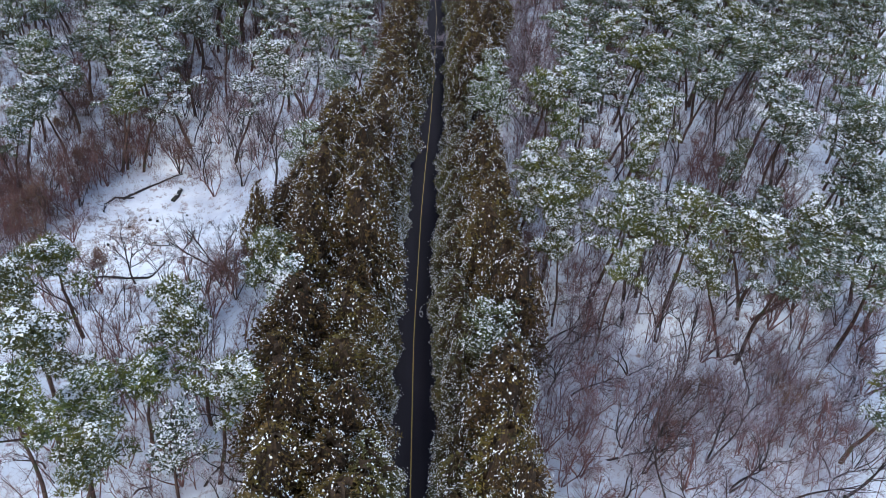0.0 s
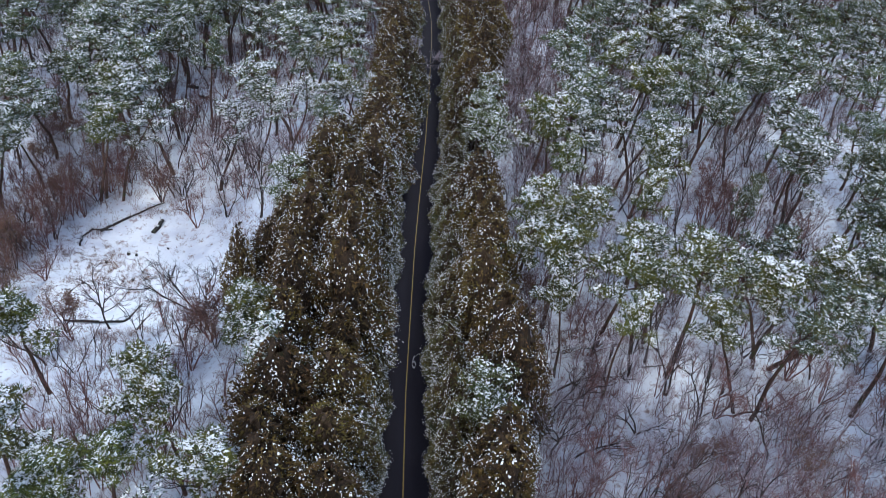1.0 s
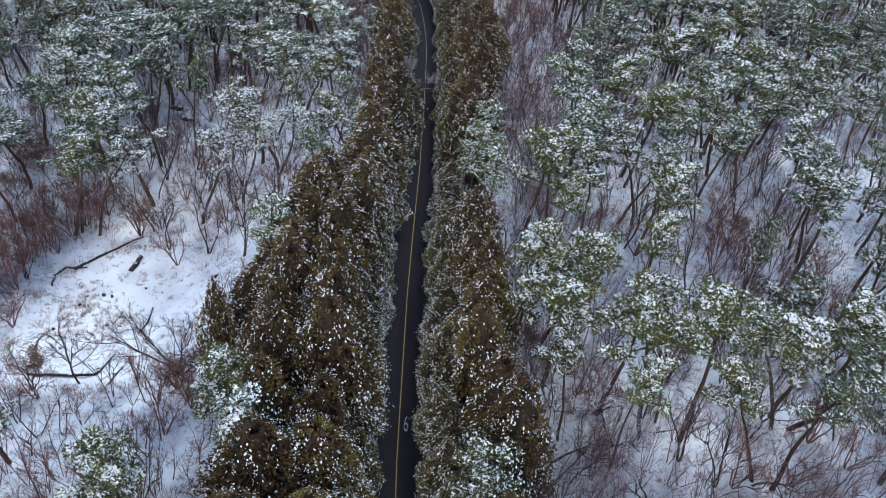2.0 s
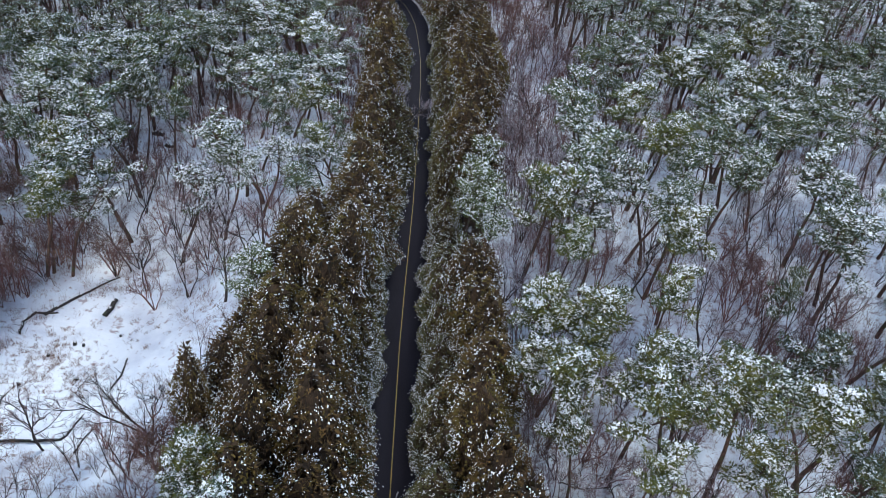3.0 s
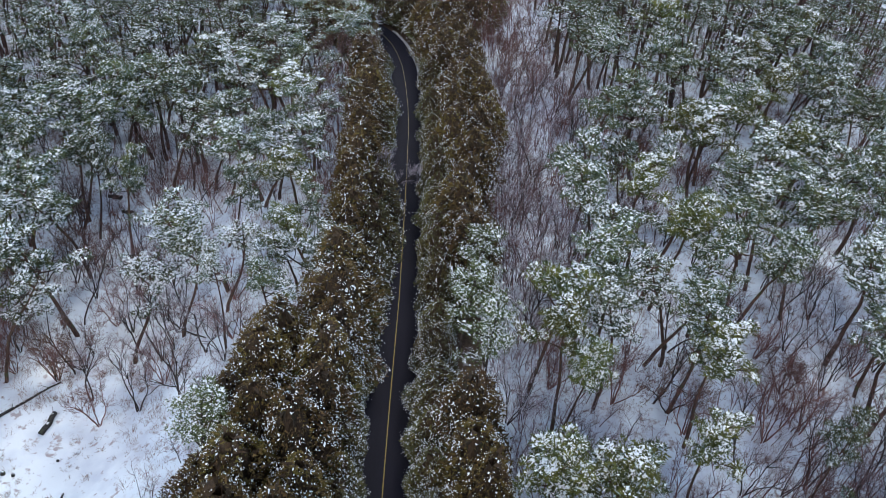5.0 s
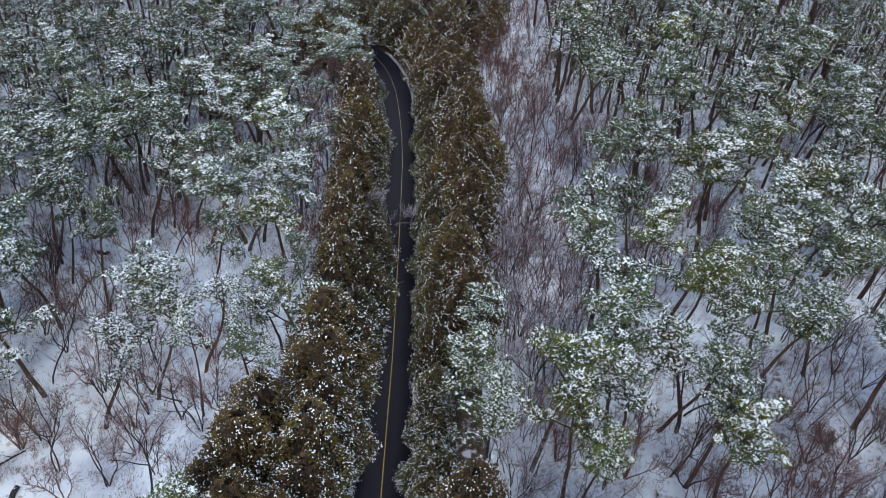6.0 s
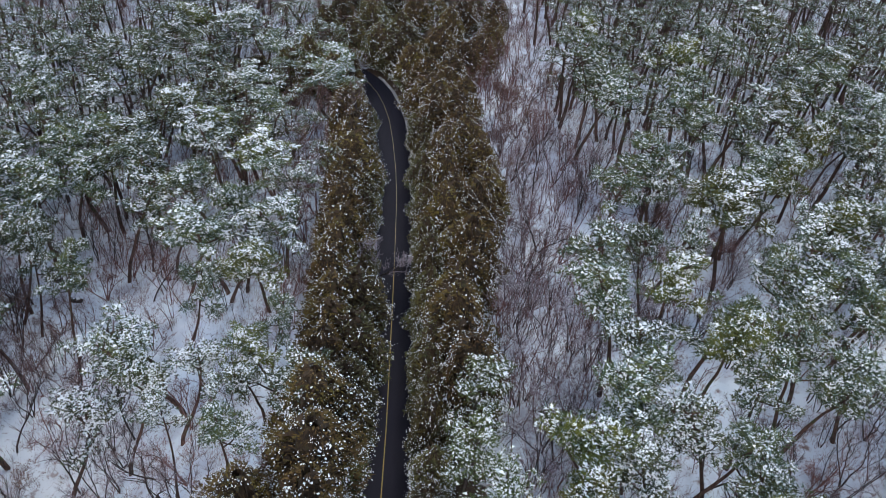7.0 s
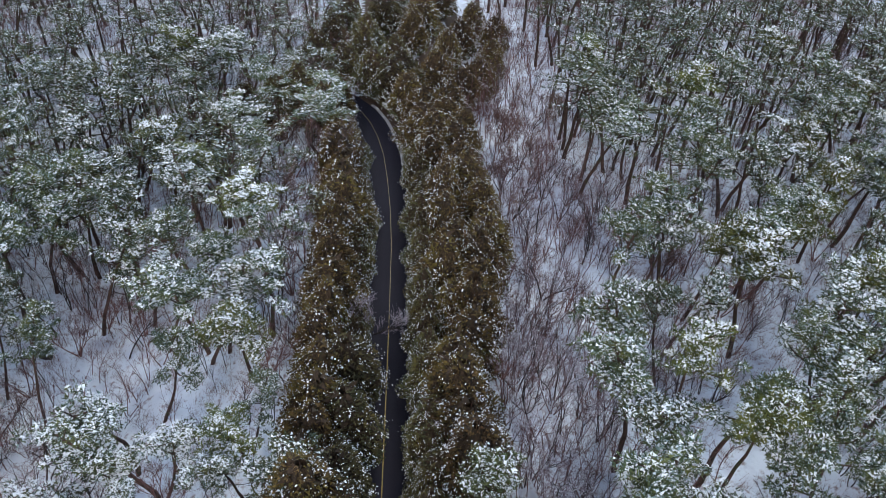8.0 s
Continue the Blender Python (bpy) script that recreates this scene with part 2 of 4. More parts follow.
def land(x, y):
    """The ground's height: level along the road, falling away into a hollow in the west."""
    x, y = np.asarray(x, float), np.asarray(y, float)
    drop = 2 + 12 * ease(75, 130, y) + 1.5 * ease(190, 250, y)
    z = -drop * ease(-7, -42, x) + 2.0 * ease(14, 40, x) * (1 - ease(85, 120, y)) - 3.0 * ease(130, 230, y)
    z = z - ease(14, 28, x) * (2.2 * ease(85, 100, y) + 3.5 * ease(158, 182, y))
    off = np.abs(x - road_x(y))
    bumps = 0.28 * np.sin(x * 0.43 + 1.7 * np.sin(y * 0.21)) * np.sin(y * 0.37 + 1.3 * np.sin(x * 0.17)) + 0.12 * np.sin(x * 1.3 + y * 0.9)
    return z + bumps * ease(5, 14, off) - 0.25 * (1 - ease(3.3, 4.6, off))


def height(x, y):
    return float(land(x, y))


def in_grove(x, y):
    """Whether a place lies under the planted cedars beside the road."""
    r = road_x(np.minimum(y, 228))
    west = np.interp(y, [40, 72, 80, 97, 118, 124, 136, 150, 222], [15, 14, 15, 23, 22, 17, 12, 10, 5])
    east = np.interp(y, [40, 72, 110, 150, 185, 215, 245, 300], [13, 11.5, 12.5, 12, 13, 13.5, 14.5, 22])
    return (x > r - west) & (x < r + east)


def in_view(x, y):
    return abs(x - 2) < min(32 + 0.56 * y, 135) and y > 48


def in_clearing(x, y, grow=0.0):
    return ((x + 43) / (14.5 + grow)) ** 2 + ((y - 118) / (19 + grow)) ** 2 < 1


def in_hollow(x, y):
    """A thinly wooded, snowier hollow north of the clearing."""
    return ((x + 32) / 16) ** 2 + ((y - 147) / 13) ** 2 < 1


def ground_sheet():
    def steps(lo, hi, step, reach):
        inner = np.arange(lo, hi + 0.1, step)
        outer = np.geomspace(10, reach, 14)
        return np.concatenate([(lo - outer)[::-1], inner, hi + outer])
    xs, ys = steps(-125, 150, 1.6, 2500), steps(20, 340, 1.6, 2500)
    gx, gy = np.meshgrid(xs, ys, indexing="ij")
    v = np.stack([gx, gy, land(gx, gy)], -1).reshape(-1, 3)
    n = len(ys)
    i, k = np.meshgrid(np.arange(len(xs) - 1), np.arange(n - 1), indexing="ij")
    a = (i * n + k).ravel()
    f = np.concatenate([np.stack((a, a + n, a + n + 1), -1), np.stack((a, a + n + 1, a + 1), -1)])
    geo = Geo()
    mid = v[f].mean(1)
    under = in_grove(mid[:, 0], mid[:, 1]) & (mid[:, 1] > 42 + 2 * np.sin(mid[:, 0] * 0.7)) & (mid[:, 1] < 300)
    geo.put(v, f)
    geo.m = [under.astype(int)]
    ob = new("ground", geo.mesh("ground", [SNOW_GROUND, LITTER], True))
    tagged(ob, "snow-covered forest floor with leaf litter showing through", "ground", kind="structure")


ground_sheet()


def strip(x0, x1, z0, z1, lo, hi, step=2.0):
    """A slab that follows the road between two offsets from its middle."""
    geo = Geo()
    ys = np.arange(lo, hi + 0.01, step)
    ys = np.concatenate([ys[ys < 222], np.arange(max(lo, 222), hi + 0.01, 0.5)])
    xm = road_x(ys)
    slope = np.gradient(xm, ys)
    base = land(xm + 40, ys) * 0 - 3.0 * ease(130, 230, ys)
    nx, ny = 1 / np.sqrt(1 + slope ** 2), -slope / np.sqrt(1 + slope ** 2)
    ring = [(x0, z0), (x0, z1), (x1, z1), (x1, z0)]
    v = np.stack([np.stack([xm + nx * o, ys + ny * o, base + h], -1) for o, h in ring], 1)
    n = len(ys)
    i, k = np.meshgrid(np.arange(n - 1), np.arange(4), indexing="ij")
    a, b, c, d = i * 4 + k, (i + 1) * 4 + k, (i + 1) * 4 + (k + 1) % 4, i * 4 + (k + 1) % 4
    geo.put(v, np.concatenate([np.stack((a, b, c), -1).reshape(-1, 3), np.stack((a, c, d), -1).reshape(-1, 3)]))
    return geo


road = new("road", strip(-3.05, 3.05, -0.3, 0.02, -300, 249.5).mesh("road", [ASPHALT]))
tagged(road, "narrow dark wet asphalt road between cedar rows", "road", kind="structure")
part("centre_line", strip(-0.07, 0.07, 0.0, 0.028, -300, 178), [YELLOW], road, "solid yellow centre line")
part("centre_line", strip(-0.06, 0.06, 0.0, 0.028, 178, 249.5), [FADED], road, "faded pale yellow centre line")
for k, (sign, at) in enumerate((("6", 2.6), ("0", 3.75))):
    text = bpy.data.curves.new("speed_digit", "FONT")
    text.body, text.size, text.extrude, text.align_x = sign, 1.35, 0.003, "CENTER"
    digit = new("speed_digit", text)
    digit.data.materials.append(WHITE_PAINT)
    digit.matrix_world = Matrix.Translation((at, 87.7, 0.026)) @ Matrix.Diagonal((1.0, 2.6, 1, 1))
    digit.parent = road
gutter = new("gutter_kerb", strip(3.08, 3.65, -0.3, 0.12, 221, 241, 1.0).mesh("gutter_kerb", [CONCRETE]))
tagged(gutter, "pale snow-dusted concrete gutter along the road's bend", "kerb", kind="structure")


# ---- trees ----
def along(line, w):
    n = len(line)
    return np.array([np.interp(w * (n - 1), range(n), line[:, c]) for c in range(3)])


def pad(rng, needles, snow, c, r, n, s, big=1.0, leaf=1.0):
    """A flat cushion of needles with snow lying on it."""
    a, d = rng.uniform(0, 6.3, n), r * np.sqrt(rng.uniform(0, 1, n))
    at = c + np.stack([d * np.cos(a), d * np.sin(a), 0.22 * (r - d) + rng.normal(0, 0.07, n)], -1)
    for _ in range(2):
        way = np.stack([np.cos(a), np.sin(a), rng.uniform(-0.1, 0.7, n)], -1) + rng.normal(0, 0.6, (n, 3))
        leaves(needles, rng, at + rng.normal(0, 0.12, (n, 3)), way, leaf * rng.uniform(0.32, 0.66, n), leaf * rng.uniform(0.11, 0.24, n))
    pick = rng.choice(n, s)
    lumps(snow, rng, at[pick] + rng.normal(0, 0.1, (s, 3)) + (0, 0, 0.2), big * rng.uniform(0.09, 0.165, s) * rng.choice((0.6, 0.9, 1.2, 1.9), s), 0.3, 0, rng.normal(0, 0.3, (s, 2)), 3)


def pine_shape(rng, lite=False, sparse=False, lush=False):
    """A pine with a swaying trunk, rising limbs and flat pads of needles that carry snow. Returns wood, limbs, needles, snow."""
    wood, limbs, needles, snow = Geo(), [], Geo(), Geo()
    tall = 21.5
    lean = rng.normal(0, 0.12, 2)
    trunk = bend(rng, (0, 0, -0.4), (*lean, 1), tall * 0.9, 10, 0.085, 0.04)
    tube(wood, trunk, np.linspace(0.30, 0.07, 10), 6)
    pads, low = [], 0.67 if lush else 0.60
    count = 7 if lite else 12 if lush else 11
    for k in range(count):
        u = low + (0.98 - low) * (k + rng.uniform(0, 0.8)) / count
        at = along(trunk, u)
        turn = k * 2.4 + rng.uniform(-0.6, 0.6)
        reach = rng.uniform(1.8, 5.2) * (1.1 - 0.6 * (u - low) / (0.98 - low))
        line = bend(rng, at, (math.cos(turn), math.sin(turn), rng.uniform(0.05, 0.5)), reach, 5, 0.18, 0.02)
        limb = Geo()
        tube(limb, line, np.linspace(0.12, 0.03, 5), 4)
        limbs.append(limb)
        for w in ((0.6, 0.98) if lite else (0.5, 0.75, 0.98)):
            c = along(line, w)
            pads.append((c + rng.normal(0, (0.3, 0.3, 0.15)), rng.uniform(0.6, 1.1) * (1.12 if lush else 1.0)))
            if not lite and rng.uniform() < 0.55:
                pads.append((c + rng.normal(0, (0.95, 0.95, 0.25)), rng.uniform(0.45, 0.85)))
    pads.append((trunk[-1] + (0, 0, 0.2), 0.9))
    load = rng.choice((0.7, 0.95, 1.1, 1.3))
    for c, r in pads:
        n = 20 if lite else 18 if sparse else 44 if lush else 34
        laden = rng.choice((1, 4, 8, 15)) if lite else rng.choice((6, 16, 36, 64)) if lush else rng.choice((12, 22, 36)) if sparse else rng.choice((4, 13, 24, 42))
        pad(rng, needles, snow, c, r, n, int(laden * (0.5 + 0.75 * load)), 0.6 + 0.4 * load)
    return wood, limbs, needles, snow


def evergreen_shape(rng):
    """A broad evergreen with a rounded crown, heavily laden with snow."""
    wood, limbs, leafage, snow = Geo(), [], Geo(), Geo()
    trunk = bend(rng, (0, 0, -0.4), (0.05, 0.05, 1), 17.5, 7, 0.05, 0.04)
    tube(wood, trunk, np.linspace(0.25, 0.06, 7), 6)
    for k in range(14):
        u = 0.5 + 0.48 * k / 14
        turn, reach = k * 2.4, 4.4 * math.sqrt(1.08 - u) * rng.uniform(0.8, 1.2) + 0.6
        line = bend(rng, along(trunk, u), (math.cos(turn), math.sin(turn), 0.5), reach, 4, 0.12, 0.04)
        limb = Geo()
        tube(limb, line, np.linspace(0.09, 0.03, 4), 4)
        limbs.append(limb)
        for w in (0.4, 0.7, 1.0):
            pad(rng, leafage, snow, along(line, w) + rng.normal(0, 0.2, 3), rng.uniform(0.75, 1.25), 46, 30, 0.95, 0.72)
    pad(rng, leafage, snow, trunk[-1], 1.2, 20, 14, 1.2)
    return wood, limbs, leafage, snow


def cedar_shape(rng, tall, wide, laden=1.0, n=6200):
    """A cedar: a broad, softly lobed cone of drooping sprays, bronzed outside and above, green low down, flecked with snow."""
    wood, sprays, snow = Geo(), Geo(), Geo()
    tube(wood, bend(rng, (0, 0, -0.4), (0, 0, 1), tall * 0.95, 7, 0.015), np.linspace(0.3, 0.04, 7), 6)
    lobes = rng.uniform(0, 6.3, 6)

    def skin(u, a):
        prof = np.interp(u, [0.03, 0.12, 0.3, 0.5, 0.7, 0.85, 0.95, 1.0], [0.62, 0.95, 1.0, 0.88, 0.64, 0.40, 0.20, 0.06])
        bump = 1 + 0.13 * np.sin(2 * a + lobes[0] + 3 * u) + 0.12 * np.sin(3 * a + lobes[1] - 6 * u) + 0.09 * np.sin(a + 13 * u + lobes[2]) + 0.06 * np.sin(5 * a + 15 * u + lobes[3])
        return wide * prof * bump

    # solid dark core: blocks the view through, with the crown's inner shade painted in
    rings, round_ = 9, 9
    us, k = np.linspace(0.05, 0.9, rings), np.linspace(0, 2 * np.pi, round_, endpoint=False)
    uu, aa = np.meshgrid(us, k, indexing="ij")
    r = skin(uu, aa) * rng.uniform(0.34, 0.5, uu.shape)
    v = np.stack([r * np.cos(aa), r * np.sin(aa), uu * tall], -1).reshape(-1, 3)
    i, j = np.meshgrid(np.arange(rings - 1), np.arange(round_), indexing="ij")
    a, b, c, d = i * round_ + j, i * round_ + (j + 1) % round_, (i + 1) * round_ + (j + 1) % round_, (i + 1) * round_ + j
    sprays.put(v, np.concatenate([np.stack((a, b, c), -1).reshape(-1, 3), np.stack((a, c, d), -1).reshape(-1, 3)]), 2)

    def spread(n, low, high):
        """n places between two shares of the crown's radius, its surface broken into tufts, and the ways outwards."""
        u, a = 1 - 0.97 * np.sqrt(rng.uniform(0.0004, 1, n)), rng.uniform(0, 2 * np.pi, n)
        tuft = 0.5 * np.sin(u * tall * 1.9 + 2.2 * np.sin(a * 3 + lobes[4])) * np.sin(a * 7 + 1.7 * np.sin(u * 19 + lobes[5]))
        r = skin(u, a) * rng.uniform(low, high, n) + tuft * 0.55 * (1 - 0.7 * u)
        out = np.stack([np.cos(a), np.sin(a), np.zeros(n)], -1)
        return u, tuft, out, out * np.maximum(r, 0.03)[:, None] + np.stack([np.zeros(n), np.zeros(n), u * tall], -1)

    # large sprays round the core, the shade between the tufts in their colour
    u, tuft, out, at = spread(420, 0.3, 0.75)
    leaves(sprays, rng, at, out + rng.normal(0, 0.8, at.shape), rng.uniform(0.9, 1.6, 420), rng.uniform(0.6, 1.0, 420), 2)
    u, tuft, out, at = spread(n, 0.74, 1.03)
    way = out + (0, 0, 0.25) + rng.normal(0, 0.7, (n, 3))
    bronze = 0.25 * np.sin(at[:, 2] * 0.9 + lobes[0]) * np.sin(3 * np.arctan2(at[:, 1], at[:, 0]) + lobes[1]) + 0.38 + 1.3 * u + 0.12 * tuft > rng.uniform(0.1, 1.0, n)
    for slot in (0, 1):
        k = bronze == bool(slot)
        m = int(k.sum())
        leaves(sprays, rng, at[k], way[k], rng.uniform(0.30, 0.58, m), rng.uniform(0.18, 0.31, m), slot)
    sites = int(860 * laden)
    u, tuft, out, at = spread(sites, 0.95, 1.06)
    count = rng.choice((0, 1, 2, 3, 4, 7), sites)
    p = np.repeat(at, count, 0)
    out = np.repeat(out, count, 0)
    s = len(p)
    p = p + rng.normal(0, 0.26, (s, 3)) + (0, 0, 0.2)
    lumps(snow, rng, p, rng.uniform(0.06, 0.115, s) * rng.choice((0.7, 1.0, 1.5), s), 0.5, 0, out[:, :2] * 0.6 + rng.normal(0, 0.25, (s, 2)), 4)
    return wood, sprays, snow


def bare_shape(rng, tall, stems, spread, dense=1.0, frost=0, lite=False):
    """A leafless tree: crooked stems that fork and end in fine twigs. Returns the stems, the twigs and the snow on them."""
    bodies, fine, snow = [], Geo(), Geo()
    tips, ways = [], []

    def grow(wood, at, way, length, radius, level):
        n = ((6, 3, 3) if lite else (9, 5, 4))[level]
        line = bend(rng, at, way, length, n, ((0.09, 0.16, 0.2) if lite else (0.13, 0.2, 0.24))[level], 0.06)
        tube(wood, line, np.linspace(radius, radius * 0.42, n), ((4, 3, 3) if lite else (5, 4, 3))[level])
        for _ in range(int(round(((5, 4, 0) if lite else (5 if stems < 3 else 4, 4 if stems < 3 else 3, 4.5 * dense))[level]))):
            w = rng.uniform((0.42, 0.25, 0.2)[level], 1.0)
            k = min(int(w * (n - 1)), n - 2)
            d = unit(unit(line[k + 1] - line[k]) + rng.normal(0, (0.42, 0.5, 0.5)[level], 3) + (0, 0, 0.25))
            if level < (1 if lite else 2):
                grow(wood, along(line, w), d, length * rng.uniform(0.38, 0.6), radius * 0.46, level + 1)
            else:
                tips.append(along(line, w)), ways.append(d)

    for k in range(stems):
        turn = k * 6.28 / stems + rng.uniform(-0.6, 0.6)
        near = 0.12 * (stems > 1)
        body = Geo()
        grow(body, (near * math.cos(turn), near * math.sin(turn), -0.3), (spread * math.cos(turn), spread * math.sin(turn), 1.0),
             tall * rng.uniform(0.65, 0.9), (0.085 if lite else 0.155) if stems < 3 else 0.07 if lite else 0.105, 0)
        bodies.append(body)
    tips, ways = np.array(tips), np.array(ways)
    m = len(tips)
    long = rng.uniform(0.6, 1.4, m) * (1.4 if lite else 1.0)
    leaves(fine, rng, tips, ways, long, rng.uniform(0.035, 0.055, m))
    for _ in range(3 if lite else 5):
        start = tips + unit(ways) * (long * rng.uniform(0.1, 0.8, m))[:, None]
        leaves(fine, rng, start, ways + rng.normal(0, 0.7, (m, 3)), long * rng.uniform(0.4, 0.9, m), rng.uniform(0.025, 0.042, m))
    if frost:
        pick = rng.choice(m, min(frost, m), False)
        lumps(snow, rng, tips[pick] + unit(ways[pick]) * (long[pick] * rng.uniform(0.1, 0.9, len(pick)))[:, None], rng.uniform(0.05, 0.12, len(pick)), 0.5)
    return bodies, fine, snow


def thing(name, label, category, group, pieces):
    """An Empty at the base with one mesh for each (name, geo, materials, smooth)."""
    ob = tagged(new(name), label, category, group)
    crown = ob
    for piece, geo, materials, smooth in pieces:
        if geo.v:
            made = part(piece, geo, materials, crown if piece == "snow_load" else ob, smooth=smooth)
            if not smooth:
                tagged(made, kind="stuff")
            if piece == "crown":
                crown = made
    return ob


used = set()


def stand(kinds, k, x, y, size, turn, thick=None, tip=(0, 0), crown=False):
    """Stands the k-th kind of tree at a place: the kind itself the first time, then copies of it. crown: the place is that of the crown's middle."""
    kind = kinds[k % len(kinds)]
    thick = size if thick is None else thick
    first = kind.name not in used
    grown = Matrix.Identity(4) if first else Matrix.Diagonal((thick, thick, size, 1))
    if crown:
        mesh = next(o for o in kind.children if o.name.startswith("crown")).data
        co = np.empty(len(mesh.vertices) * 3)
        mesh.vertices.foreach_get("co", co)
        off = pose(0, 0, 0, tip[0], tip[1], turn) @ grown @ Vector(co.reshape(-1, 3).mean(0))
        x, y = x - off.x, y - off.y
    m = pose(x, y, height(x, y), tip[0], tip[1], turn)
    if first:
        used.add(kind.name)
        kind.matrix_basis = m
        return kind
    return copy_thing(kind, m @ grown)


rng = np.random.default_rng(5)
pine_kinds = []
for k in range(9):
    wood, limbs, needles, snow = pine_shape(rng)
    pine_kinds.append(thing("pine_tree", ("tall green pine with snow lying on its flat pads of needles", "crooked green pine with a bare lower trunk and snowy crown")[k % 2],
                            "pine tree", "pines of the forest", [("trunk", wood, [PINE_BARK], True), *(("limb", g, [PINE_BARK], True) for g in limbs),
                                                                 ("crown", needles, [PINE_NEEDLES], False), ("snow_load", snow, [SNOW], False)]))
thin_pine_kinds = []
for k in range(4):
    wood, limbs, needles, snow = pine_shape(rng, sparse=True)
    thin_pine_kinds.append(thing("pine_tree", "thin-crowned pine whose sparse needle pads are white with snow", "pine tree", "pines of the forest",
                                 [("trunk", wood, [PINE_BARK], True), *(("limb", g, [PINE_BARK], True) for g in limbs), ("crown", needles, [PINE_NEEDLES], False), ("snow_load", snow, [SNOW], False)]))
lush_pine_kinds = []
for k in range(4):
    wood, limbs, needles, snow = pine_shape(rng, lush=True)
    lush_pine_kinds.append(thing("pine_tree", "dense bright green pine with patches of snow on its crown", "pine tree", "pines of the forest",
                                 [("trunk", wood, [PINE_BARK], True), *(("limb", g, [PINE_BARK], True) for g in limbs), ("crown", needles, [LUSH_NEEDLES], False), ("snow_load", snow, [SNOW], False)]))
evergreen_kinds = []
for k in range(3):
    wood, limbs, leafage, snow = evergreen_shape(rng)
    evergreen_kinds.append(thing("evergreen_tree", "bright green broad-leaved evergreen heavily laden with snow among cedars", "tree", "evergreens among the cedars",
                                 [("trunk", wood, [GREY_BARK], True), *(("limb", g, [GREY_BARK], True) for g in limbs),
                                  ("crown", leafage, [BROADLEAF], False), ("snow_load", snow, [SNOW], False)]))
cedar_kinds = []
for k in range(8):
    wood, sprays, snow = cedar_shape(rng, 17.0, (4.3, 4.9, 4.6, 5.2)[k % 4])
    cedar_kinds.append(thing("cedar_tree", "bronze-green cedar flecked with snow, planted beside the road", "cedar tree", "cedars along the road",
                             [("trunk", wood, [CEDAR_BARK], True), ("crown", sprays, [CEDAR_GREEN, CEDAR_BRONZE, CEDAR_INNER_SHADE], False), ("snow_load", snow, [SNOW], False)]))
green_cedar_kinds = []
for k in range(4):
    wood, sprays, snow = cedar_shape(rng, 15.0, (3.6, 4.1)[k % 2], 1.15)
    green_cedar_kinds.append(thing("cedar_tree", "green cedar with snowy sprays hanging over the road's edge", "cedar tree", "cedars along the road",
                                   [("trunk", wood, [CEDAR_BARK], True), ("crown", sprays, [CEDAR_GREEN, CEDAR_MIXED, CEDAR_INNER_SHADE], False), ("snow_load", snow, [SNOW], False)]))
short_cedar_kinds = []
for k in range(6):
    wood, sprays, snow = cedar_shape(rng, 12.0, (4.0, 4.4, 3.7)[k % 3], 0.5, 4200)
    short_cedar_kinds.append(thing("cedar_tree", "bronze-brown cedar lightly flecked with snow, planted beside the road", "cedar tree", "cedars along the road",
                                   [("trunk", wood, [CEDAR_BARK], True), ("crown", sprays, [CEDAR_GREEN, CEDAR_BRONZE, CEDAR_INNER_SHADE], False), ("snow_load", snow, [SNOW], False)]))
dark_cedar_kinds = []
for k in range(4):
    wood, sprays, snow = cedar_shape(rng, 12.0, (4.0, 4.4)[k % 2], 0.5, 4200)
    dark_cedar_kinds.append(thing("cedar_tree", "dark green cedar flecked with snow beyond the road's bend", "cedar tree", "cedars along the road",
                                  [("trunk", wood, [CEDAR_BARK], True), ("crown", sprays, [CEDAR_GREEN, CEDAR_MIXED, CEDAR_INNER_SHADE], False), ("snow_load", snow, [SNOW], False)]))
bare_kinds = []
for k in range(10):
    tall, stems, spread = ((11, 2, 0.22), (8, 4, 0.4), (13, 1, 0.15), (7.5, 5, 0.45), (11.5, 3, 0.25))[k % 5]
    bodies, fine, snow = bare_shape(rng, tall, stems, spread)
    woods = (GREY_BARK, RUSSET_BARK, GREY_BARK, RUSSET_BARK, GREY_BARK)[k % 5]
    label = ("leafless grey-brown tree with crooked forked stems in snow", "leafless reddish-brown many-stemmed tree in snow")[woods is RUSSET_BARK]
    bare_kinds.append(thing("bare_tree", label, "tree", "bare trees of the forest", [*(("stem", g, [woods], True) for g in bodies), ("crown", fine, [(RED_BARK, RUSSET_BARK)[woods is RUSSET_BARK]], False)]))
withered_kinds = []
for k in range(4):
    bodies, fine, snow = bare_shape(rng, (7.0, 8.5)[k % 2], (4, 3)[k % 2], 0.4, 1.2)
    tips = np.concatenate(fine.v)[2::6]
    leafage = Geo()
    for _ in range(3):
        leaves(leafage, rng, tips + rng.normal(0, 0.25, tips.shape), rng.normal(0, 1, tips.shape) - (0, 0, 0.5), rng.uniform(0.12, 0.3, len(tips)), rng.uniform(0.08, 0.16, len(tips)))
    withered_kinds.append(thing("withered_tree", "many-stemmed tree still holding its withered brown leaves", "tree", "bare trees of the forest",
                                [*(("stem", g, [GREY_BARK], True) for g in bodies), ("crown", fine, [RED_BARK], False), ("leaf_cover", leafage, [WITHERED], False)]))
frost_kinds = []
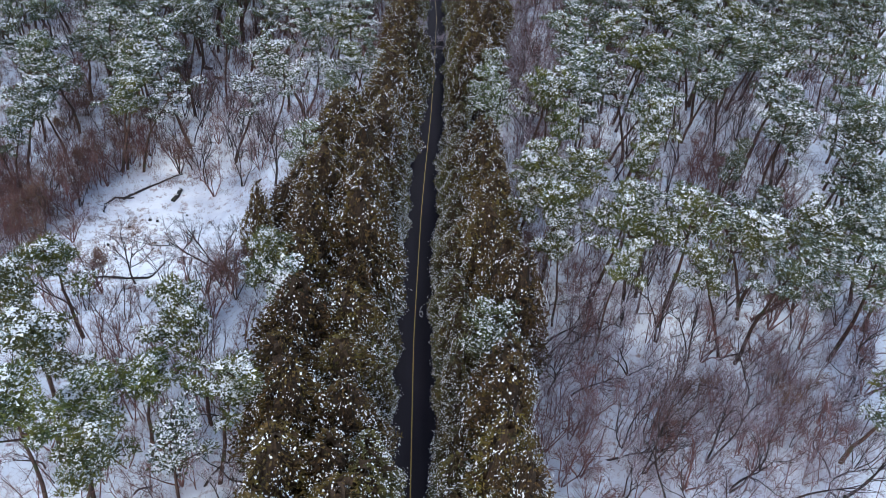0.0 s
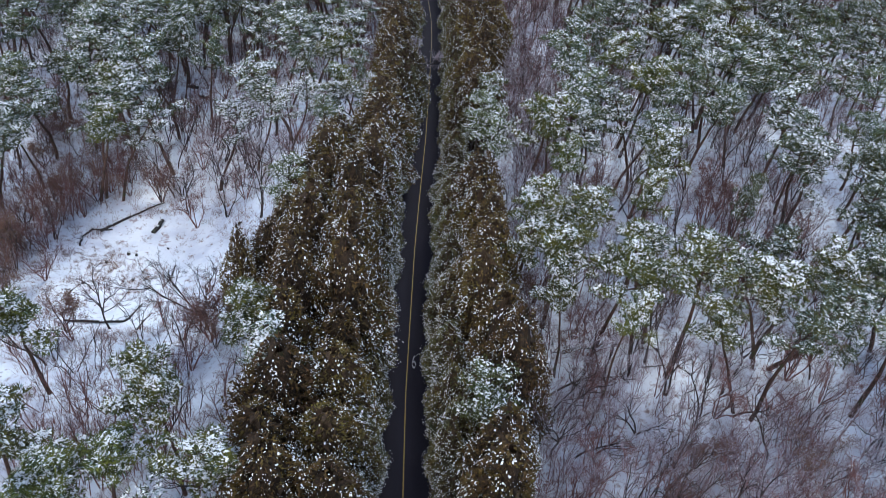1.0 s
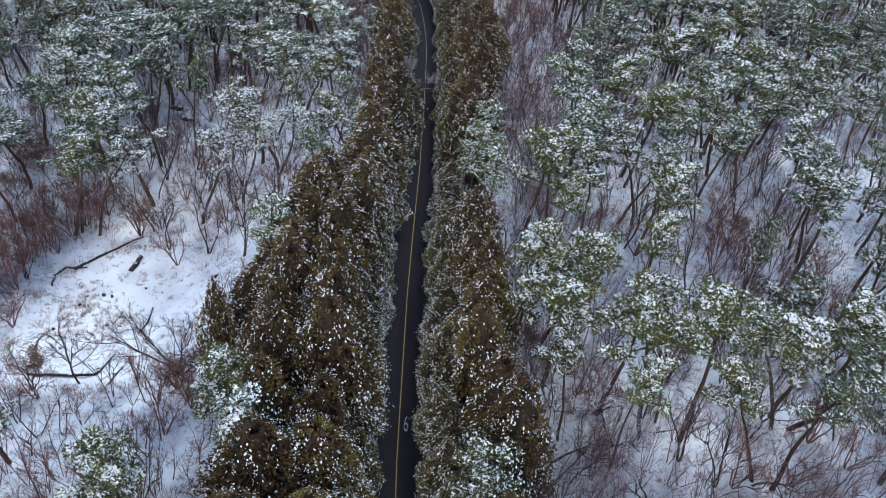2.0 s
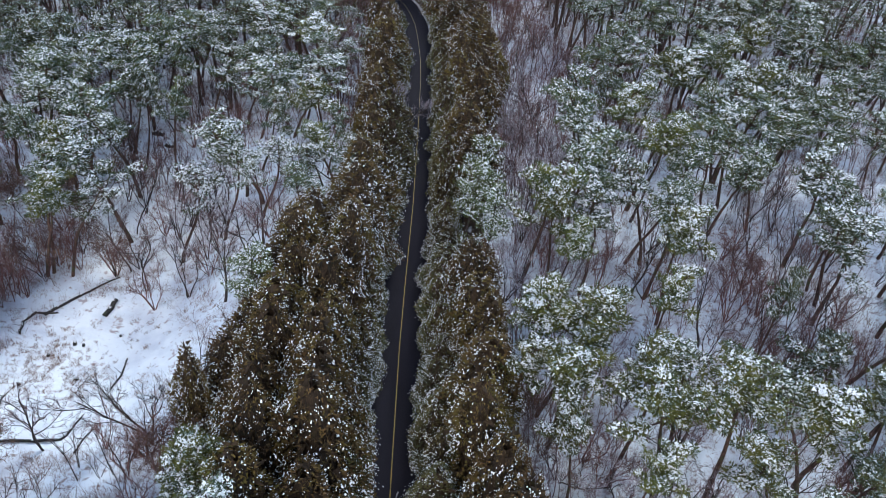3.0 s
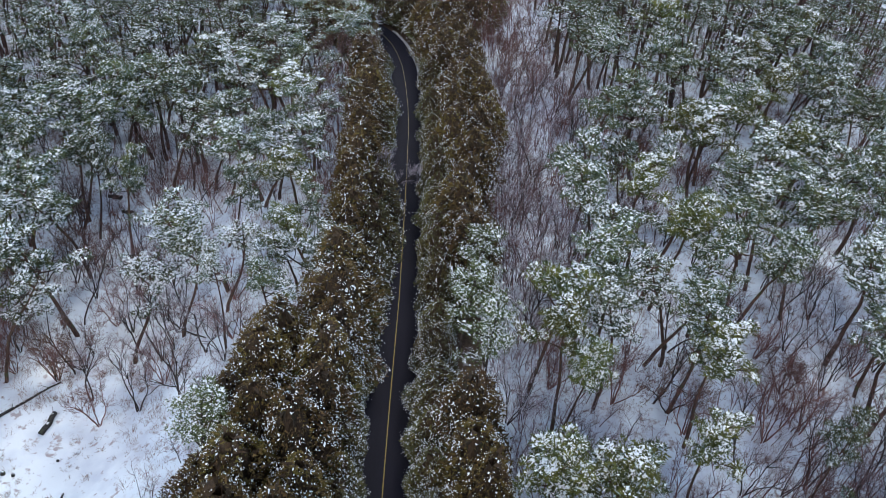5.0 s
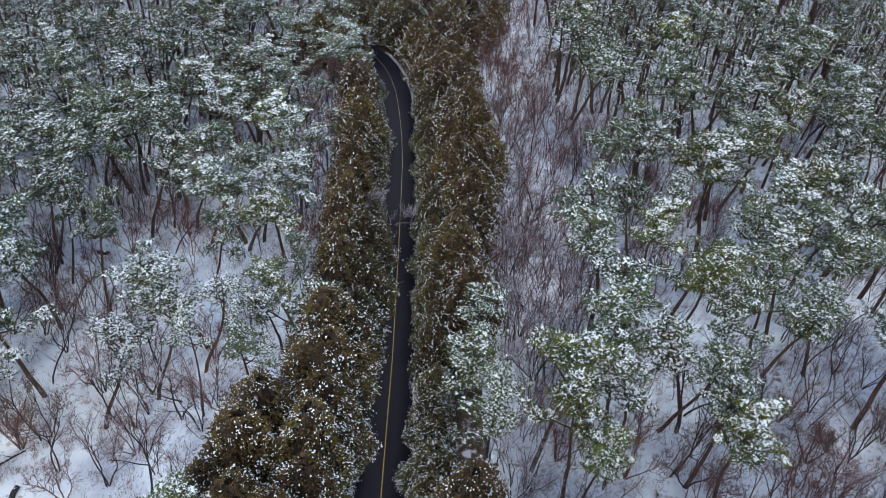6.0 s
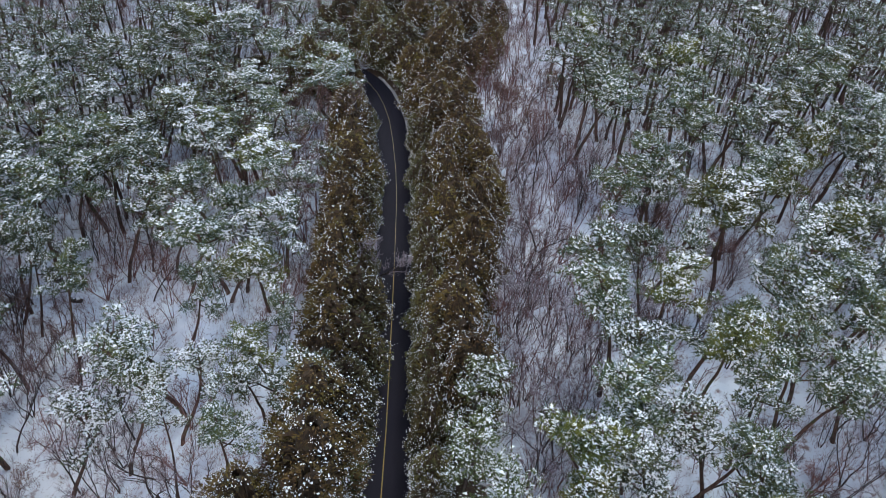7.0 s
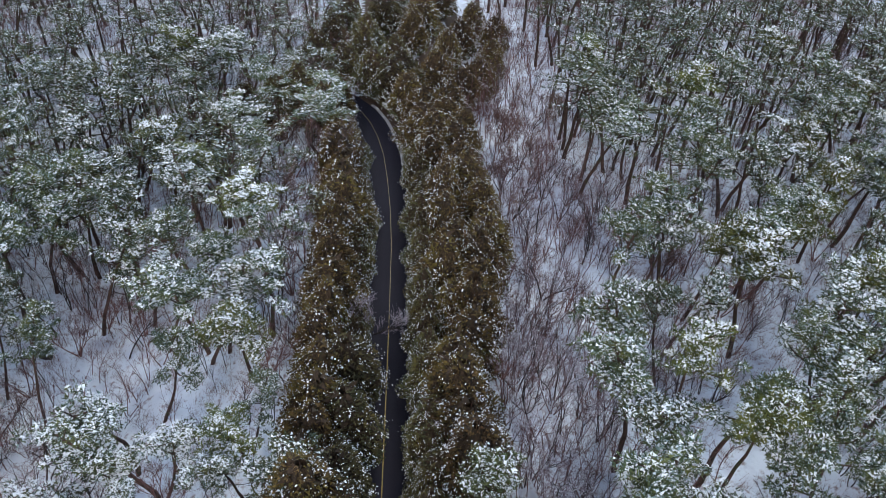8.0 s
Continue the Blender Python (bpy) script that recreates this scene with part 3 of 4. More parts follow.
for k in range(4):
    bodies, fine, snow = bare_shape(rng, (8.0, 9.5)[k % 2], (3, 2)[k % 2], 0.35, 1.3, 260)
    frost_kinds.append(thing("frosted_tree", "leafless tree whose mauve-grey twigs are dusted with snow", "tree", "bare trees of the forest",
                             [*(("stem", g, [GREY_BARK], True) for g in bodies), ("crown", fine, [FROST_TWIG], False), ("snow_load", snow, [SNOW], False)]))

def cedar_tall(y):
    return float(np.interp(y, [40, 75, 95, 112, 130, 150, 165, 195, 210, 300], [22.5, 22.5, 20.5, 18.5, 16.5, 15.5, 13, 12, 11, 10.5]))


# pines: x, y and the crown's radius
PINES_1 = [
    (-22.5, 53.5, 3.8), (-30.3, 51.6, 3.9), (-32.5, 58.5, 4), 
    (-18, 60, 2.6), (-27.2, 61.4, 3.5), (58.3, 65.5, 4.5), (-25.2, 67.4, 3.3), (-38, 61, 4.2), (-36.5, 52, 3.8), (-44.5, 70.5, 3.8), (10.2, 71.8, 4.2), (-14.5, 76.5, 4.4), (-43.3, 79.5, 3.6),
    (-17.5, 81, 3.2), (49, 81, 4.3), (27.7, 81.3, 2.4), (-17, 83.2, 2.9), (39.1, 84.1, 3.2), (19.6, 88.3, 2.5), (47.9, 89.4, 4.1), (29.3, 89.5, 3.9),
    (37.9, 91.5, 4.4), (44.7, 92.7, 4), (56.5, 93.3, 3.4), (21, 94.4, 3.9), (30.4, 95.8, 3.8), (33.6, 96, 4.3), (16.5, 97, 2.6), (51.8, 101, 2.8),
]
PINES_2 = [
    (25, 104, 4.5), (19, 105.4, 3.6), (35.6, 108.4, 2.7), (50.5, 110, 2.2), (-17, 114.4, 2.2), (25.3, 120, 2.6), (41.1, 122.7, 3.4), (22.4, 124.7, 3.3),
    (14.6, 127, 2.8), (42, 129.5, 4), (30, 131.5, 3.6), (23.9, 132, 4.1), (12.6, 133, 3.2), (42.8, 134, 3.6), (68.9, 134.6, 4.6), (36, 136.4, 3.9),
    (-52.6, 140.7, 4), (-13.6, 138.8, 3), (30.8, 140, 4.5), (68.2, 141.6, 5.2), (56.3, 142, 3.7), (14.4, 142, 3.4), (-21.1, 142.3, 2.3), (32.7, 142.4, 3.5),
    (-46.9, 143, 4.4), (47.4, 143.8, 4.1), (-30.5, 145.1, 4), (58.2, 145.3, 3.7), (-12.9, 146, 2.6), (-55.2, 146.8, 4), (51, 147.4, 3.8), (44.9, 148.5, 4),
]
PINES_3 = [
    (-68.3, 148.8, 4.3), (-49.4, 148.8, 4.7), (-24.9, 149.3, 3.6), (-27.5, 149.4, 4.4), (-12.3, 150, 3), (33.7, 150.7, 4.9), (-18.5, 151.5, 3.4), (45.6, 151.7, 4.6),
    (-28, 153.4, 4.4), (-54.8, 153.5, 3.6), (56.8, 154.9, 4), (65.6, 155.5, 4.3), (-9.2, 155.5, 2), (30.6, 156.9, 4.6), (40, 158.3, 3.6), (70.5, 158.4, 4),
    (-51, 160.7, 4.3), (55.3, 161.3, 3.6), (63.7, 162.4, 4.4), (-13.7, 165.6, 3.2), (32.6, 166.4, 4.4), (-21.1, 166.4, 3.1), (-52.4, 166.9, 5.2), (61.9, 167, 4.6),
    (-15, 170, 4.2), (-39.6, 170.4, 3.1), (82.7, 172.1, 5), (47.8, 173.4, 3.5), (-23.3, 174.3, 4.5), (69.7, 175.2, 4.2), (-46.6, 175.6, 2.8), (72.4, 177.7, 3.9),
]
PINES_4 = [
    (-14.9, 179, 3.6), (-22.4, 181.1, 3.4), (56.8, 181.1, 4.7), (-49.5, 183.3, 3.4), (-53.4, 184, 3.6), (-68.4, 184.8, 5.1), (-27, 185.4, 3.7), (55.9, 188, 4.3),
    (59.9, 188.2, 4), (47.3, 188.6, 2.9), (-20.6, 189.9, 4), (-68.6, 190, 3.5), (68.3, 190.7, 3.7), (-15, 190.9, 3.2), (-10, 191.3, 3), (62.8, 191.4, 3.8),
    (-27.8, 191.4, 4.3), (-62.8, 191.8, 5.2), (-34.6, 192.9, 4), (-52.9, 194.6, 4.6), (46.5, 194.7, 5.1), (66.7, 195.4, 3.5), (-16.7, 197.3, 4.7), (-56.7, 198.2, 5.9),
    (-36.5, 198.6, 4.2), (86.7, 198.7, 6.4), (-45.9, 199, 4.4), (78.4, 204.5, 4), (-27.8, 204.6, 4.3), (-51.4, 205.5, 6.4), (-75.4, 207.8, 5.6), (59.9, 210, 3.9),
]
PINES_5 = [
    (-26.2, 210.6, 3.9), (-41.9, 211, 4.9), (-50.2, 215.3, 6.2), (58.7, 216.4, 5.1), (74.2, 217.9, 5.4), (79.2, 218.3, 3.4), (-17.4, 218.7, 4), (46.3, 219.2, 4.5),
    (61.4, 222.8, 4.5), (-51.3, 227.9, 4.4), (-36.2, 228, 5.1), (-63.2, 228.2, 4.8), (-6, 228.3, 5.1), (-21.6, 229.3, 4.4), (90.8, 230.1, 5.3), (62.8, 234.3, 5.6),
    (-7, 234.5, 5), (44.6, 234.7, 5.4), (-24.9, 235.2, 4.5), (-65.5, 236.3, 3.7), (98, 238, 4.4), (73.6, 241.3, 5.3), (-69.5, 242.5, 4.4), (94.1, 244, 6.3),
    (-19.6, 244.8, 4.6), (44.4, 245, 4.1), (-48.4, 247.3, 5), (-36.4, 248.8, 3.7), (-57.6, 251.9, 5.8), (-15.9, 254.2, 3.6), (86.7, 256, 4), (-28, 256.4, 5),
]
PINES_6 = [
    (-67.2, 256.5, 4.7), (-49.7, 257, 4.2), (-44.5, 261.8, 5.3), (-40.3, 266.2, 5.4), (-29.3, 268, 4.6),
]
BARE_1 = [
    (-17.7, 58.5), (-22.2, 58.5), (-24.8, 58.6), (33.6, 58.6), (39.0, 58.6), (42.7, 62.0), (37.3, 62.6), (30.8, 64.4),
    (17.8, 64.7), (-19.5, 65.0), (27.6, 65.3), (52.7, 65.9), (-22.2, 68.5), (32.4, 68.7), (24.8, 69.9), (45.0, 71.9),
    (-26.7, 73.2), (22.4, 73.8), (19.4, 73.8), (25.1, 74.7), (59.1, 74.7), (50.2, 76.1), (39.0, 79.6), (41.0, 79.7),
    (43.4, 79.9), (21.7, 79.9), (48.3, 80.2), (56.1, 82.9), (35.5, 83.3), (31.3, 86.8), (56.5, 87.5), (26.4, 91.9),
    (-25.6, 93.7), (-45.5, 95.3), (-41.9, 99.8), (55.0, 111.8), (63.1, 112.0), (-56.9, 114.0), (46.0, 115.0), (51.2, 115.2),
    (54.5, 116.2), (61.4, 116.5), (46.1, 117.8), (-65.9, 119.8), (51.8, 123.7), (41.1, 124.3),
]
BARE_2 = [
    (69.6, 124.4), (-60.7, 124.7), (57.0, 124.9), (-24.1, 127.5), (32.7, 129.0), (38.4, 129.3), (24.4, 131.3), (-36.5, 131.8),
    (63.2, 132.7), (-74.0, 132.9), (-31.2, 132.9), (-15.5, 133.0), (-57.6, 134.7), (68.5, 135.2), (72.5, 136.6), (-19.7, 136.7),
    (-28.5, 137.0), (-39.1, 137.0), (24.9, 137.5), (52.4, 137.8), (55.6, 138.6), (47.4, 138.9), (21.8, 139.1), (60.6, 140.3),
    (-19.2, 140.7), (-45.3, 141.1), (-29.8, 141.6), (50.8, 141.6), (-51.5, 142.0), (-43.2, 142.5), (-55.2, 143.0), (24.8, 143.2),
    (-28.4, 143.3), (23.2, 144.1), (-28.8, 147.2), (62.3, 147.5), (67.0, 147.5), (-20.3, 149.6), (-36.8, 150.7), (-28.4, 151.5),
    (22.1, 152.4), (-39.8, 153.0), (-45.0, 153.1), (-35.8, 155.0), (23.7, 158.6), (31.6, 158.9),
]
BARE_3 = [
    (-44.8, 159.1), (38.5, 161.3), (-49.2, 163.2), (30.0, 163.3), (27.3, 166.8), (22.5, 167.9), (-46.2, 176.5), (25.5, 178.6),
    (-10.4, 181.5), (-52.7, 183.0), (-8.9, 184.3), (-41.6, 184.9), (-31.5, 186.2), (58.4, 187.9), (33.4, 188.1), (-46.4, 189.2),
    (-38.8, 190.7), (30.0, 191.1), (-35.5, 191.3), (-7.7, 192.1), (47.8, 192.2), (51.2, 197.6), (55.4, 197.9), (-40.3, 198.7),
    (-59.9, 199.3), (44.8, 200.8), (80.5, 203.3), (28.7, 203.4), (-32.1, 204.0), (-48.7, 204.7), (-37.9, 206.3), (42.1, 208.2),
    (31.6, 209.3), (48.0, 210.6), (53.5, 211.0), (27.8, 213.0), (57.5, 213.3), (62.0, 213.7), (38.4, 218.0),
]

pines = PINES_1 + PINES_2 + PINES_3 + PINES_4 + PINES_5 + PINES_6
taken, shrubs = [], []


def canopy(x, y):
    """How high the pines' tops reach."""
    if x > 0:
        return float(np.interp(y, [50, 110, 165, 190, 250, 340], [20, 18, 16.5, 12.5, 11, 8]))
    near = float(np.interp(y, [50, 80, 100], [22.5, 18, 12]))
    far = float(np.interp(x, [-60, -50, -30, -12], [5.5, 6, 8.5, 11]) + np.interp(y, [165, 185, 205, 230, 340], [0, -3, -4.5, -8, -9]))
    w = min(max((y - 80) / 30, 0), 1)
    return near * (1 - w) + far * w


def pine_size(x, y):
    return float(np.clip((canopy(x, y) + rng.uniform(0.3, 2.8) - height(x, y)) / 19.5, 0.55, 1.35))


for k, (x, y, r) in enumerate(pines):
    kinds = evergreen_kinds if in_grove(x, y) and abs(x - road_x(y)) < 22 else thin_pine_kinds if in_hollow(x, y) or k % 11 == 0 else lush_pine_kinds if y < 84 and x < 0 or x > 0 and y < 125 and (x < 30 or k % 2) or k % 5 == 0 else pine_kinds
    if kinds is evergreen_kinds:
        shrubs.append((x, y))
    tall = cedar_tall(y) * 1.04 / 17.0 if kinds is evergreen_kinds else pine_size(x, y)
    made = stand(kinds, len(shrubs) if kinds is evergreen_kinds else k, x, y, tall, rng.uniform(0, 360), float(np.clip(r / 3.6, 0.6, 1.25 if kinds is evergreen_kinds else 1.3)), rng.normal(0, 2.5, 2), True)
    if kinds is pine_kinds:
        if in_clearing(x, y, 14):
            tagged(made, "green pine with snowy needle pads beside the open clearing")
        elif abs(x - road_x(y)) < 24:
            tagged(made, "green pine with snowy needle pads next to the cedar rows")
        elif r > 4.6:
            tagged(made, "broad-crowned green pine carrying snow on wide needle pads")
        elif r < 3.1:
            tagged(made, "slender green pine with a small thinly snow-covered crown")
    taken.append((x, y))


def free(x, y, gap):
    return all((x - a) ** 2 + (y - b) ** 2 > gap * gap for a, b in taken)


count = 0
while count < 60:
    x, y = rng.uniform(-112, 118), rng.uniform(128, 250)
    if in_view(x, y) and not in_grove(x, y) and not in_hollow(x, y) and not in_clearing(x, y, 8) and ((x + 42) / 20) ** 2 + ((y - 175) / 28) ** 2 > 1 and not (15 < x < 36) and free(x, y, 5.2):
        stand(pine_kinds, int(rng.integers(0, 9)), x, y, pine_size(x, y) * rng.uniform(0.85, 1.0), rng.uniform(0, 360), rng.uniform(0.85, 1.2), rng.normal(0, 3, 2))
        taken.append((x, y))
        count += 1

count = 0
while count < 62:
    x, y = (rng.uniform(64, 112), rng.uniform(95, 215)) if count < 38 else (rng.uniform(-112, -58), rng.uniform(148, 215))
    if in_view(x, y) and free(x, y, 5.0):
        stand(pine_kinds, int(rng.integers(0, 9)), x, y, pine_size(x, y) * rng.uniform(0.85, 1.05), rng.uniform(0, 360), rng.uniform(0.9, 1.25), rng.normal(0, 3, 2))
        taken.append((x, y))
        count += 1

# cedars in rows along the road
def cedar_row(kinds, offset, lo, hi, step, scale, wide, jitter=0.7):
    y, k = lo, 0
    while y < hi:
        x = float(road_x(y)) + offset(y) + rng.normal(0, jitter)
        size = cedar_tall(y) * scale * rng.uniform(0.88, 1.1)
        own = 17.0 if kinds is cedar_kinds else 15.0 if kinds is green_cedar_kinds else 12.0
        if any((x - a) ** 2 + (y - b) ** 2 < (7 if kinds is green_cedar_kinds or kinds is dark_cedar_kinds else 60 if a < 0 and b < 100 else 26) for a, b in shrubs):
            y += 1.5
            continue
        made = stand(kinds, k, x, y, size / own, rng.uniform(0, 360), wide * rng.uniform(0.88, 1.12), rng.normal(0, 1.5, 2))
        if size > 18 and kinds is cedar_kinds:
            tagged(made, "tall bronze-green cedar flecked with snow, planted beside the road")
        elif size < 11:
            tagged(made, "short cedar with snowy green sprays at the road's edge")
        taken.append((x, y))
        y, k = y + step * rng.uniform(0.8, 1.2), k + int(rng.integers(1, 4))


cedar_row(green_cedar_kinds, lambda y: -5.2, 38, 140, 4.3, 0.50, 0.68, 0.3)
cedar_row(dark_cedar_kinds, lambda y: -5.1, 143, 224, 4.2, 0.60, 0.60, 0.3)
cedar_row(cedar_kinds, lambda y: -8.3, 40, 146, 6.6, 1.0, 1.0)
cedar_row(short_cedar_kinds, lambda y: -8.2, 148, 219, 5.4, 1.05, 0.98, 0.5)
cedar_row(cedar_kinds, lambda y: -14.6, 44, 136, 7.0, 0.95, 1.0)
cedar_row(cedar_kinds, lambda y: -19.2, 102, 124, 6.4, 0.74, 0.85)
cedar_row(green_cedar_kinds, lambda y: 5.2, 38, 140, 4.2, 0.52, 0.69, 0.3)
cedar_row(dark_cedar_kinds, lambda y: 5.1, 143, 221, 4.1, 0.64, 0.62, 0.3)
cedar_row(cedar_kinds, lambda y: 9.6, 40, 155, 6.4, 0.95, 0.94)
cedar_row(short_cedar_kinds, lambda y: 9.6 + 3.4 * float(ease(165, 190, y)), 158, 236, 5.4, 1.0, 1.02)
cedar_row(short_cedar_kinds, lambda y: 8.4, 176, 230, 6.2, 0.95, 0.9)
stand(cedar_kinds, 2, -21.6, 98.0, 1.02, 80, 0.55)
for x, y in ((12.5, 227), (11, 233), (9, 240), (16, 238), (4, 243.5), (-3.5, 227), (-8, 231), (-6, 235), (-12, 236), (-17, 239), (-12, 242), (-23, 242), (-29, 245), (8, 247), (2, 249), (-4, 251), (14, 248),
             (20, 246), (-10, 256), (7, 255), (0, 258), (24, 256), (18, 262), (9, 266), (1, 267), (28, 268), (-7, 266), (22, 274), (13, 278), (4, 278), (31, 280), (-3, 276), (26, 288), (17, 292), (8, 290)):
    stand(dark_cedar_kinds if y > 235 and x < 9 else short_cedar_kinds, int(rng.integers(0, 8)), x + rng.normal(0, 0.8), y + rng.normal(0, 0.8), 0.85 * rng.uniform(0.85, 1.1), rng.uniform(0, 360), rng.uniform(0.85, 1.05))
    taken.append((x, y))

stand(pine_kinds, 3, 54.2, 63.3, 0.95, 150, 1.0)
for k, (x, y) in enumerate(((61.5, 96.0), (55.5, 86.0), (62.2, 84.0), (66.5, 91.4), (68.0, 104.0))):
    if free(x, y, 4.2):
        tagged(stand(pine_kinds, k, x, y, pine_size(x, y), rng.uniform(0, 360), rng.uniform(1.0, 1.25), rng.normal(0, 3, 2), True), "green pine with snowy needle pads above a bare thicket")
        taken.append((x, y))

# leafless trees: first those that stand out, then the thicket between
for k, (x, y) in enumerate(((-45.3, 141.0), (-42.0, 143.5), (-66.0, 121.0), (-63.0, 117.5), (-60.5, 128.0), (-57.0, 140.0), (-62.0, 136.0), (-52.5, 146.5), (-27.5, 96.5), (-24.5, 92.0), (-47.0, 97.5),
                            (21.5, 92.5), (19.0, 100.5), (40.0, 128.0), (57.0, 132.0), (24.0, 211.0), (26.5, 222.0), (31.0, 230.0), (29.0, 240.0), (36.0, 246.0), (43.0, 252.0), (46.0, 186.0), (52.0, 196.0),
                            (-11.5, 207.0), (-14.5, 226.0), (-47.5, 168.0), (-53.0, 176.0), (30.5, 66.0), (36.5, 72.0), (49.0, 70.0))):
    stand(withered_kinds, k, x, y, rng.uniform(0.75, 1.1), rng.uniform(0, 360), rng.uniform(0.8, 1.15), rng.normal(0, 5, 2))
    taken.append((x, y))
bare = BARE_1 + BARE_2 + BARE_3
for k, (x, y) in enumerate(bare):
    kinds = frost_kinds if 20 < x < 33 and 140 < y < 200 and k % 3 else bare_kinds
    stand(kinds, int(rng.integers(0, 10)), x, y, rng.uniform(0.8, 1.15), rng.uniform(0, 360), rng.uniform(0.8, 1.1), rng.normal(0, 6, 2))
    taken.append((x, y))

count = 0
while count < 34:
    x, y = rng.uniform(19, 66), rng.uniform(52, 112)
    if in_view(x, y) and not in_grove(x, y) and free(x, y, 2.4):
        stand(frost_kinds if rng.uniform() < 0.35 else bare_kinds, int(rng.integers(0, 10)), x, y, rng.uniform(0.75, 1.15), rng.uniform(0, 360), rng.uniform(0.9, 1.3), rng.normal(0, 6, 2))
        taken.append((x, y))
        count += 1
count = 0
while count < 28:
    x, y = rng.uniform(-92, -52), rng.uniform(108, 168)
    if in_view(x, y) and not in_clearing(x, y, 2) and free(x, y, 2.4):
        stand(withered_kinds, count, x, y, rng.uniform(0.7, 1.0), rng.uniform(0, 360), rng.uniform(0.9, 1.3), rng.normal(0, 5, 2))
        taken.append((x, y))
        count += 1
count = 0
while count < 120:
    x, y = rng.uniform(-95, 105), rng.uniform(50, 220)
    if in_view(x, y) and not in_grove(x, y) and not in_clearing(x, y, 2) and free(x, y, 2.6):
        frosty = rng.uniform() < (0.45 if x > 0 else 0.6 if in_hollow(x, y) else 0.1)
        stand(frost_kinds if frosty else bare_kinds, int(rng.integers(0, 10)), x, y, rng.uniform(0.65, 1.1), rng.uniform(0, 360), rng.uniform(0.7, 1.05), rng.normal(0, 6, 2))
        taken.append((x, y))
        count += 1


# ---- far woods, thicket and undergrowth ----
def scatter(geo, shape, x, y, size, wide, turn):
    v, f, m = shape
    c, s = math.cos(turn), math.sin(turn)
    p = np.stack([(v[:, 0] * c - v[:, 1] * s) * wide + x, (v[:, 0] * s + v[:, 1] * c) * wide + y, v[:, 2] * size + height(x, y)], -1)
    geo.put(p, f)
    geo.m[-1] = m


def merged(shape, slots):
    geo = Geo()
    for g, slot in zip(shape, slots):
        if g.v:
            v, f, m = g.arrays()
            geo.put(v, f)
            geo.m[-1] = slot + m
    return geo.arrays()


def pine_mass(rng):
    wood, limbs, needles, snow = pine_shape(rng, True)
    return merged([wood, *limbs, needles, snow], [0] * (1 + len(limbs)) + [1, 2])


def bare_mass(rng, tall, stems, spread):
    bodies, fine, snow = bare_shape(rng, tall, stems, spread, lite=True)
    return merged([*bodies, fine], [0] * len(bodies) + [1])


far_pines = [pine_mass(rng) for _ in range(6)]
woods = Geo()
count = 0
while count < 720:
    x, y = rng.uniform(-150, 175), rng.uniform(195, 350)
    if abs(x - 2) < 24 + 0.48 * y and not in_grove(x, y) and free(x, y, 3.3) and not (18 < x < 40 and y < 300):
        scatter(woods, far_pines[count % 6], x, y, pine_size(x, y), rng.uniform(1.1, 1.5), rng.uniform(0, 6.3))
        taken.append((x, y))
        count += 1
tagged(new("far_pine_wood", woods.mesh("far_pine_wood", [PINE_BARK, PINE_NEEDLES, SNOW])), "distant snowy pine wood standing beyond the road's bend", "woodland", kind="stuff")

small = [bare_mass(rng, *s) for s in ((10, 1, 0.12), (11.5, 1, 0.1), (9, 2, 0.2), (12, 1, 0.15), (9.5, 2, 0.25), (6, 3, 0.4), (8, 1, 0.25), (10.5, 2, 0.15))]
for name, woods, share, label in (("thicket", (GREY_BARK, RED_BARK), 2500, "dense leafless grey-brown thicket of young trees in snow"),
                                  ("red_thicket", (RUSSET_BARK, RUSSET_BARK), 2700, "reddish-brown leafless thicket of saplings in snow"),
                                  ("frosted_thicket", (RED_BARK, FROST_TWIG), 500, "mauve-grey leafless thicket dusted with snow beside cedars")):
    thicket = Geo()
    count = 0
    while count < share:
        x, y = rng.uniform(-140, 160), 48 + 292 * rng.uniform() ** 0.57
        if rng.uniform() < 0.08:
            y = rng.uniform(48, 112)
        bush = False
        if share == 2700:
            u = rng.uniform()
            bush = u < 0.44
            if u > 0.97:
                x, y, bush = 60 + rng.normal(0, 12), 114 + rng.normal(0, 11), True
            elif u > 0.94:
                x, y, bush = -32 + rng.normal(0, 8), 72 + rng.normal(0, 9), True
            elif u < 0.06:
                x, y = -66 + rng.normal(0, 9), 124 + rng.normal(0, 15)
            elif u < 0.085:
                y = rng.uniform(150, 280)
                x = 20 + abs(rng.normal(0, 9)) + 0.06 * (y - 150)
            elif bush:
                x, y = rng.uniform(-125, 130), rng.uniform(165, 335)
        if share == 500 and rng.uniform() < 0.24:
            x, y = 46 + rng.normal(0, 9), 70 + rng.normal(0, 10)
        elif share == 500:
            y = min(y, rng.uniform(60, 215))
            x = float(road_x(y)) + 12 + abs(rng.normal(0, 12))
        clump = math.sin(x * 0.13 + 2 * math.sin(y * 0.07)) * math.sin(y * 0.11 + 1) + rng.normal(0, 0.5)
        if in_hollow(x, y) and rng.uniform() < 0.75 or x > 18 and y < 96 and rng.uniform() < 0.5 and share != 500:
            continue
        if in_view(x, y) and not in_grove(x - 2, y) and not in_grove(x + 2, y) and not in_clearing(x, y, 5) and (share == 500 or bush or (clump > 0) == (share == 2700)):
            scatter(thicket, small[count % 8], x, y, rng.uniform(0.5, 0.98), rng.uniform(0.6, 1.1), rng.uniform(0, 6.3))
            count += 1
    tagged(new(name, thicket.mesh(name, list(woods))), label, "thicket", kind="stuff")


